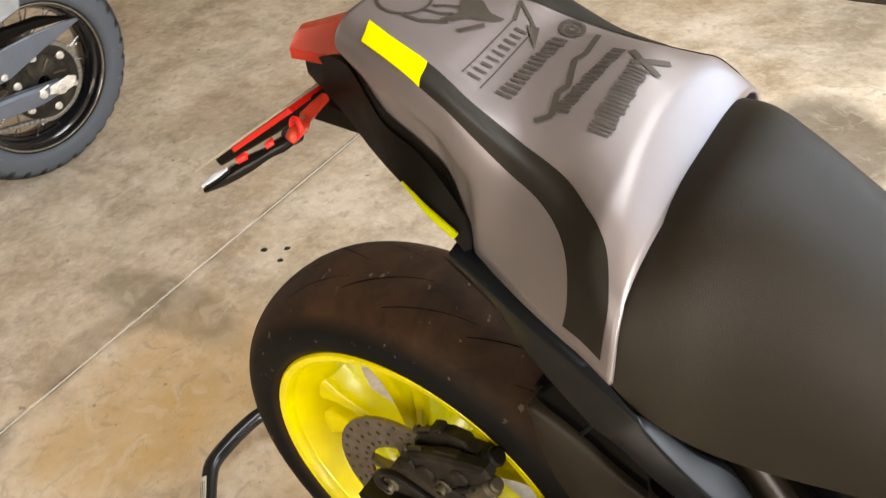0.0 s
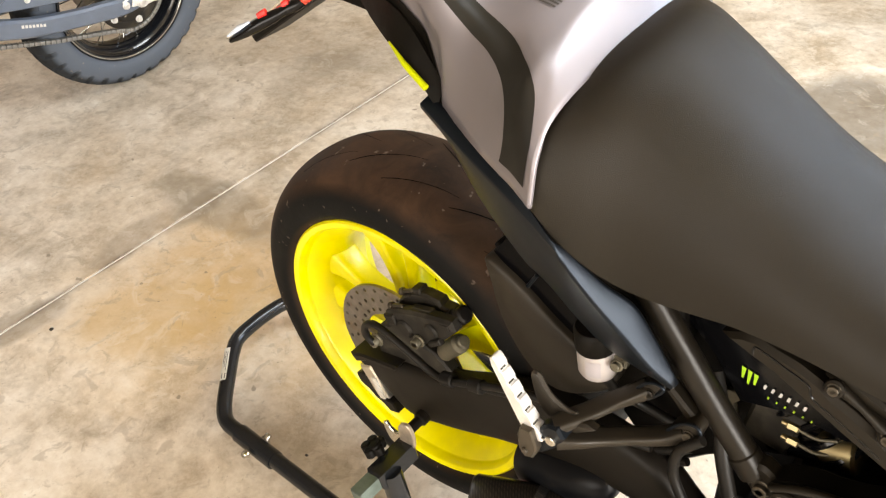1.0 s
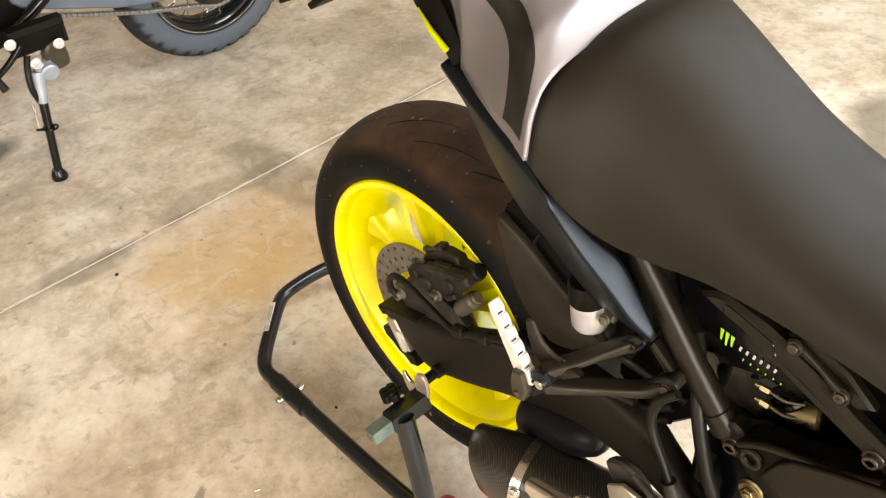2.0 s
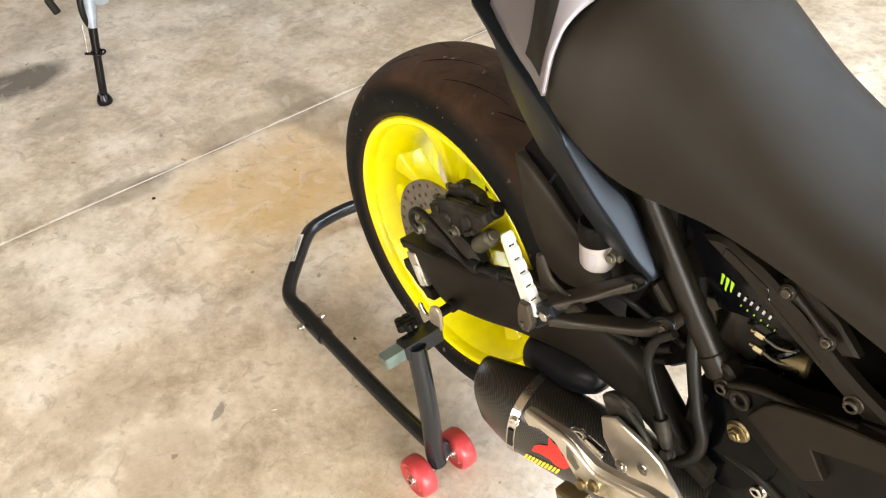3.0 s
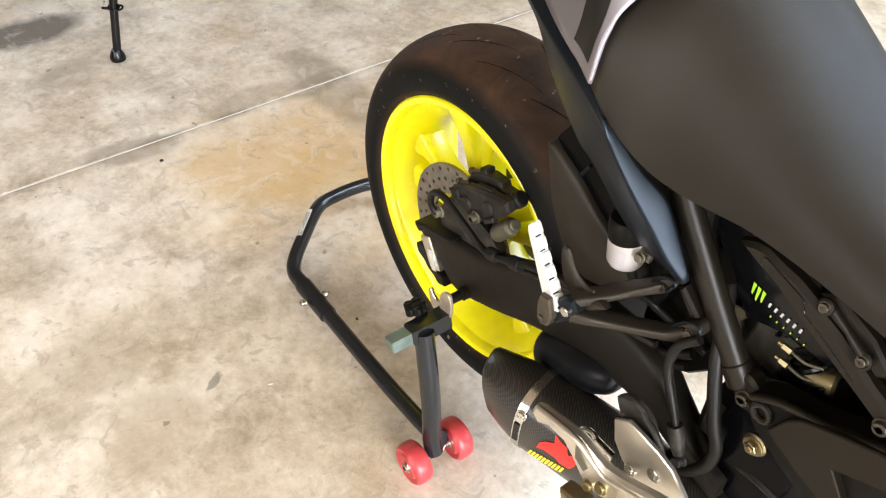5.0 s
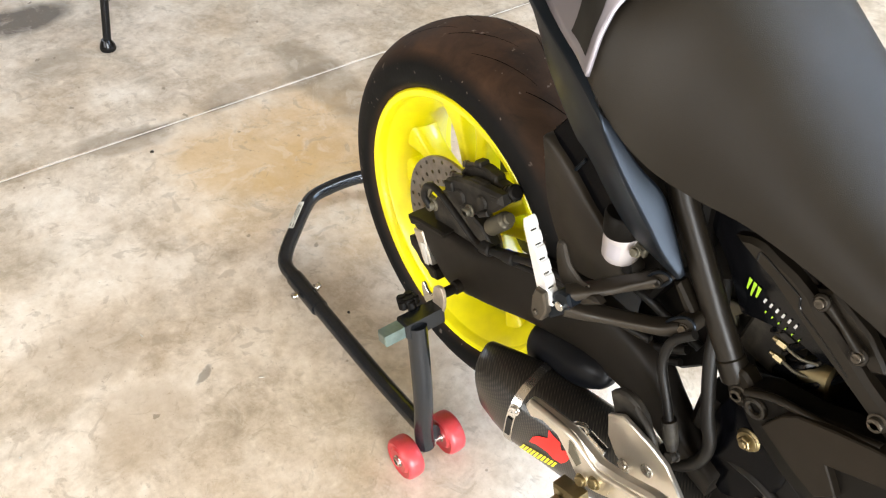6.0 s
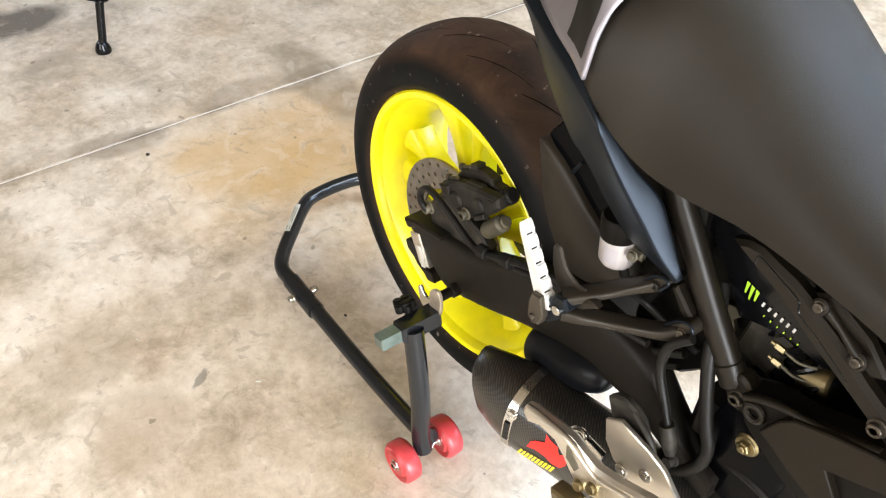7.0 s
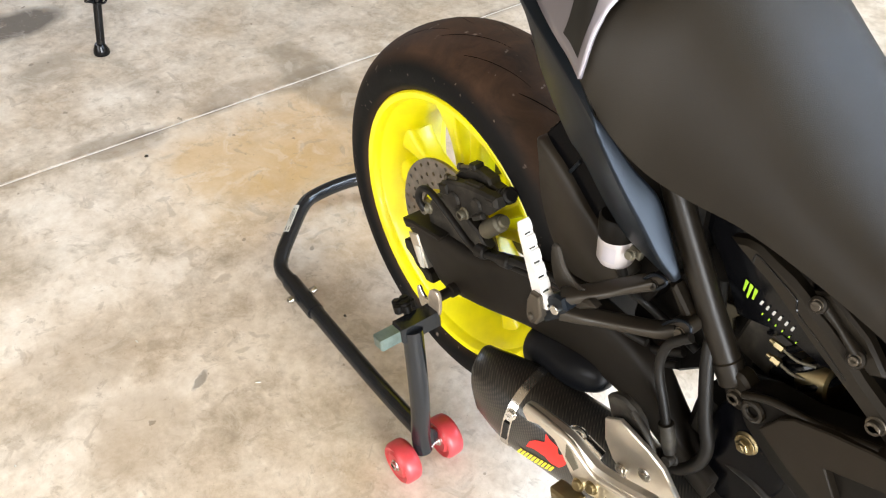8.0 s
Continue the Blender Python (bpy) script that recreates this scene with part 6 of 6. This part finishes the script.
for k in range(int(length[-1] / 0.0165)):
    at = 0.007 + k * 0.0165
    i = max(j for j in range(len(length) - 1) if length[j] <= at)
    p, q = loop[i], loop[i + 1]
    c = p.lerp(q, (at - length[i]) / (length[i + 1] - length[i]))
    dv = q - p
    if chain_me is None:
        lk = part("link", bm, M_CHAIN, chain)
        chain_me = lk.data
    else:
        lk = new("link", chain_me)
        lk.parent = chain
    lk.matrix_basis = Matrix.Translation(c) @ Matrix.Rotation(-math.atan2(dv.z, dv.x), 4, "Y")
# swingarm
bm = add_plate(BM(), [tuple(p) for p in spline([(0.62, 0.50), (0.406, 0.419), (0.30, 0.385), (0.19, 0.362), (0.10, 0.350), (0.02, 0.337), (-0.030, 0.328), (-0.042, 0.312), (-0.030, 0.300), (0.05, 0.288), (0.20, 0.311), (0.33, 0.336), (0.424, 0.366), (0.62, 0.44)], 4, True)], 0.098, 0.128, 0.007)
arm2 = part("swingarm", bm, M_GREY, other, "grey painted swingarm")
bm = add_plate(BM(), [(-0.062, ZA - 0.020), (-0.068, ZA + 0.006), (-0.045, ZA + 0.018), (0.016, ZA + 0.012), (0.024, ZA - 0.010), (-0.02, ZA - 0.022)], 0.127, 0.134, 0.002)
add_bolt(bm, (-0.010, 0.134, ZA - 0.003), (0, 1, 0), 0.014, 0.014)
add_bolt(bm, (0.041, 0.128, ZA), (0, 1, 0), 0.009, 0.010)
add_bolt(bm, (-0.056, 0.132, ZA - 0.010), (0, 1, 0), 0.007, 0.010)
add_tube(bm, [(0.05, 0.131, ZA + 0.014), (0.02, 0.131, ZA + 0.020)], 0.003, 8)
part("axle_plate", bm, M_PEG, arm2, "bright axle plate")
for k in range(7):
    bm = BM()
    bm.faces.new([bm.verts.new((x, 0.1285, z)) for x, z in ((0.354 - k * 0.010, 0.379 - k * 0.0034), (0.361 - k * 0.010, 0.381 - k * 0.0034), (0.360 - k * 0.010, 0.390 - k * 0.0034), (0.353 - k * 0.010, 0.388 - k * 0.0034))])
    part("printed_bar", bm, M_WHITE, arm2, "white letter-sized printed bar")
bm = add_plate(BM(), [(0.10, 0.388), (-0.024, 0.424), (-0.150, 0.455), (-0.145, 0.462), (-0.096, 0.472), (0.0, 0.478), (0.12, 0.476), (0.30, 0.462), (0.50, 0.485), (0.50, 0.450), (0.34, 0.415), (0.20, 0.388)], 0.090, 0.099, 0.003)
guard = part("chain_guard", bm, M_GREY, other, "grey plastic chain guard")
for p in ((0.115, 0.099, 0.402), (0.31, 0.099, 0.436)):
    part("bolt", add_bolt(BM(), p, (0, 1, 0), 0.007, 0.006), M_PEG, guard)
bm = add_plate(BM(), [(-0.14, 0.462), (0.0, 0.482), (0.12, 0.480), (0.35, 0.490), (0.35, 0.520), (0.10, 0.515), (-0.05, 0.500)], 0.055, 0.085, 0.004)
part("hugger", bm, M_PLASTIC, other, "black tyre hugger")
bm = add_plate(BM(), [(-0.05, ZA - 0.022), (-0.08, ZA + 0.02), (-0.03, ZA + 0.035), (0.60, ZA + 0.075), (0.62, ZA + 0.005), (0.06, ZA - 0.030)], -0.122, -0.088, 0.007)
part("swingarm_right", bm, M_GREY, other)
# frame and lower body towards the front
bm = BM()
add_plate(bm, [(0.58, 0.40), (0.52, 0.48), (0.58, 0.66), (1.0, 0.75), (1.25, 0.60), (1.25, 0.30), (1.1, 0.28), (0.85, 0.30)], -0.12, 0.12, 0.02)
part("engine_block", bm, M_PLASTIC, other, "dull black engine")
bm = add_tube(BM(), spline([(0.50, 0.135, 0.50), (0.62, 0.140, 0.42), (0.75, 0.145, 0.38), (1.1, 0.145, 0.37)], 6), 0.018, 14)
part("frame_tube", bm, M_GLOSS, other)
bm = add_tube(BM(), spline([(0.20, 0.14, 0.62), (0.35, 0.14, 0.52), (0.50, 0.14, 0.45)], 6), 0.016, 12)
part("rear_frame", bm, M_GREY, other)
bm = add_plate(BM(), [(-0.02, 0.72), (0.02, 0.57), (0.20, 0.53), (0.42, 0.52), (0.50, 0.56), (0.48, 0.72)], 0.09, 0.13, 0.01)
part("side_panel", bm, M_LIGHTGREY, other, "pale grey side panel")
bm = BM()
add_cyl(bm, (0.64, 0.15, 0.36), (0.64, 0.19, 0.36), 0.03, 20, 0.004)
for a in (0, 2.1, 4.2):
    add_bolt(bm, (0.64 + 0.045 * math.cos(a), 0.165, 0.36 + 0.045 * math.sin(a)), (0, 1, 0), 0.008, 0.014)
part("footrest_mount", bm, M_PEG, other)
bm = add_tube(BM(), [(0.56, 0.185, 0.385), (0.70, 0.185, 0.375)], 0.006, 10)
add_cyl(bm, (0.56, 0.18, 0.385), (0.56, 0.20, 0.385), 0.010, 12, 0.002)
add_cyl(bm, (0.70, 0.18, 0.375), (0.70, 0.20, 0.375), 0.010, 12, 0.002)
rod = part("shift_rod", bm, M_CHROME, other, "bright shift rod with ball joints")
# side stand, upright in the world
inv = other.matrix_basis.inverted()
foot, knee, top = V(-1.474, -0.189, 0.012), V(-1.50, -0.147, 0.217), V(-1.512, -0.128, 0.300)
bm = add_tube(BM(), [inv @ foot, inv @ foot.lerp(knee, 0.5), inv @ knee], [0.0115, 0.0115, 0.0125], 16)
legp = part("side_stand", bm, M_GLOSS, other, "black tubular side stand leg")
bm = BM()
add_tube(bm, [inv @ (foot + V(0, 0, -0.010)), inv @ (foot + V(0, 0, -0.004)), inv @ (foot + V(0, 0, 0.008)), inv @ (foot + V(0, 0, 0.022))], [0.021, 0.023, 0.020, 0.013], 20)
part("stand_foot", bm, M_GLOSS, legp)
bm = add_tube(BM(), spline([inv @ knee, inv @ knee.lerp(top, 0.5), inv @ top], 5), [0.0135 + 0.0008 * i for i in range(11)], 14)
part("stand_knee", bm, M_LIGHTGREY, legp, "silver grey cast upper leg")
cl = foot.lerp(knee, 0.67)
bm = add_ring(BM(), inv @ (cl + V(0.012, 0.012, 0)), V(0.3, 0, 1), 0.009, 0.003, 16, 8)
add_ring(bm, inv @ cl, V(0.1, 0, 1), 0.0145, 0.003, 18, 8)
add_cyl(bm, inv @ (cl + V(0.008, -0.012, 0.002)), inv @ (cl + V(0.012, -0.034, 0.012)), 0.004, 8)
part("stand_clip", bm, M_GLOSS, legp)
bm = add_tube(BM(), [inv @ (cl + V(0.010, -0.026, 0.012)), inv @ (knee + V(0.01, -0.028, 0.02))], 0.003, 8)
part("stand_spring", bm, M_CHROME, legp)
bm = add_cyl(BM(), inv @ V(-1.53, -0.098, 0.300), inv @ V(-1.49, -0.100, 0.290), 0.024, 20, 0.004)
add_box(bm, tuple(inv @ V(-1.515, -0.110, 0.305)), (0.045, 0.030, 0.030), 0.006)
part("stand_pivot", bm, M_LIGHTGREY, other, "pale grey side stand pivot")
bm = add_plate(BM(), [tuple(p) for p in spline([(-0.03, -0.03), (0.02, -0.035), (0.03, 0.0), (0.015, 0.04), (-0.025, 0.035)], 4, True)], -0.02, 0.02, 0.006, Matrix.Translation(inv @ V(-1.525, -0.066, 0.322)))
part("stand_mount", bm, M_BOLT, other, "dusty brown stand bracket")
bm = add_tube(BM(), spline([inv @ V(-1.505, -0.150, 0.215), inv @ V(-1.500, -0.160, 0.262), inv @ V(-1.505, -0.152, 0.31), inv @ V(-1.52, -0.135, 0.345)], 5), 0.009, 10)
part("return_spring", bm, M_HOSE, other, "black coil spring")
for p in (V(-1.49, -0.054, 0.361), V(-1.49, -0.128, 0.331), V(-1.49, -0.17, 0.40)):
    part("bolt", add_bolt(BM(), inv @ p, (0, 1, 0), 0.011, 0.012), M_PEG, other)
bm = add_box(BM(), tuple(inv @ V(-1.53, -0.09, 0.385)), (0.15, 0.05, 0.075), 0.012)
part("footrest_casting", bm, M_PLASTIC, other)
bm = add_tube(BM(), spline([inv @ V(-1.50, -0.145, 0.385), inv @ V(-1.495, -0.19, 0.352), inv @ V(-1.49, -0.234, 0.329)], 5), 0.0085, 10)
lever2 = part("gear_lever", bm, M_GLOSS, other, "black gear lever")
bm = add_cyl(BM(), inv @ V(-1.49, -0.237, 0.334), inv @ V(-1.465, -0.228, 0.300), 0.0105, 14, 0.002)
part("rubber_tip", bm, M_HOSE, lever2)
bm = add_plate(BM(), [(0.70, 0.372), (0.70, 0.415), (1.05, 0.44), (1.05, 0.365), (0.86, 0.362)], 0.13, 0.17, 0.006)
part("skid_plate", bm, M_PLASTIC, other)

# bits on the floor: dark crumbs and a dropped chip
for x, y, r in ((-0.939, 0.512, 0.010), (-0.888, 0.543, 0.009), (-0.871, 0.499, 0.008), (-0.952, -0.271, 0.006), (-0.230, -0.150, 0.0035)):
    rr = random.Random(int(1000 * (x + 3 * y)))
    rows = [[V(r * q * math.cos(a) * rr.uniform(0.7, 1.2), r * q * math.sin(a) * rr.uniform(0.6, 1.1), h) for a in np.linspace(0, 2 * math.pi, 9, endpoint=False)] for q, h in ((1.0, 0.0), (0.8, 0.002), (0.3, 0.0035))]
    crumb = part("crumb", add_grid(BM(), rows, around=True, cap=True), M_DARK, None)
    crumb.location = (x, y, 0.0003)
    tagged(crumb, "small dark crumb of dirt on the concrete floor", "crumb", "crumbs on the floor")

for x, y, lx, ly, turn in ((-0.257, -0.784, 0.0028, 0.002, 0), (-0.181, -0.370, 0.0065, 0.0012, 60), (-0.403, -0.514, 0.005, 0.0016, 10), (-0.24, -0.20, 0.003, 0.002, 30), (-0.955, -0.268, 0.004, 0.003, 0)):
    rr = random.Random(int(1000 * (x + 5 * y)))
    rows = [[V(lx * q * math.cos(a) * rr.uniform(0.8, 1.15), ly * q * math.sin(a) * rr.uniform(0.7, 1.1), h) for a in np.linspace(0, 2 * math.pi, 7, endpoint=False)] for q, h in ((1.0, 0.0), (0.75, 0.0012), (0.3, 0.0018))]
    fleck = part("chip", add_grid(BM(), rows, around=True, cap=True), M_LABEL, None)
    fleck.matrix_basis = pose(x, y, 0.0003, 0, 0, turn)
    tagged(fleck, "tiny pale chip lying on the concrete floor", "chip", "crumbs on the floor")
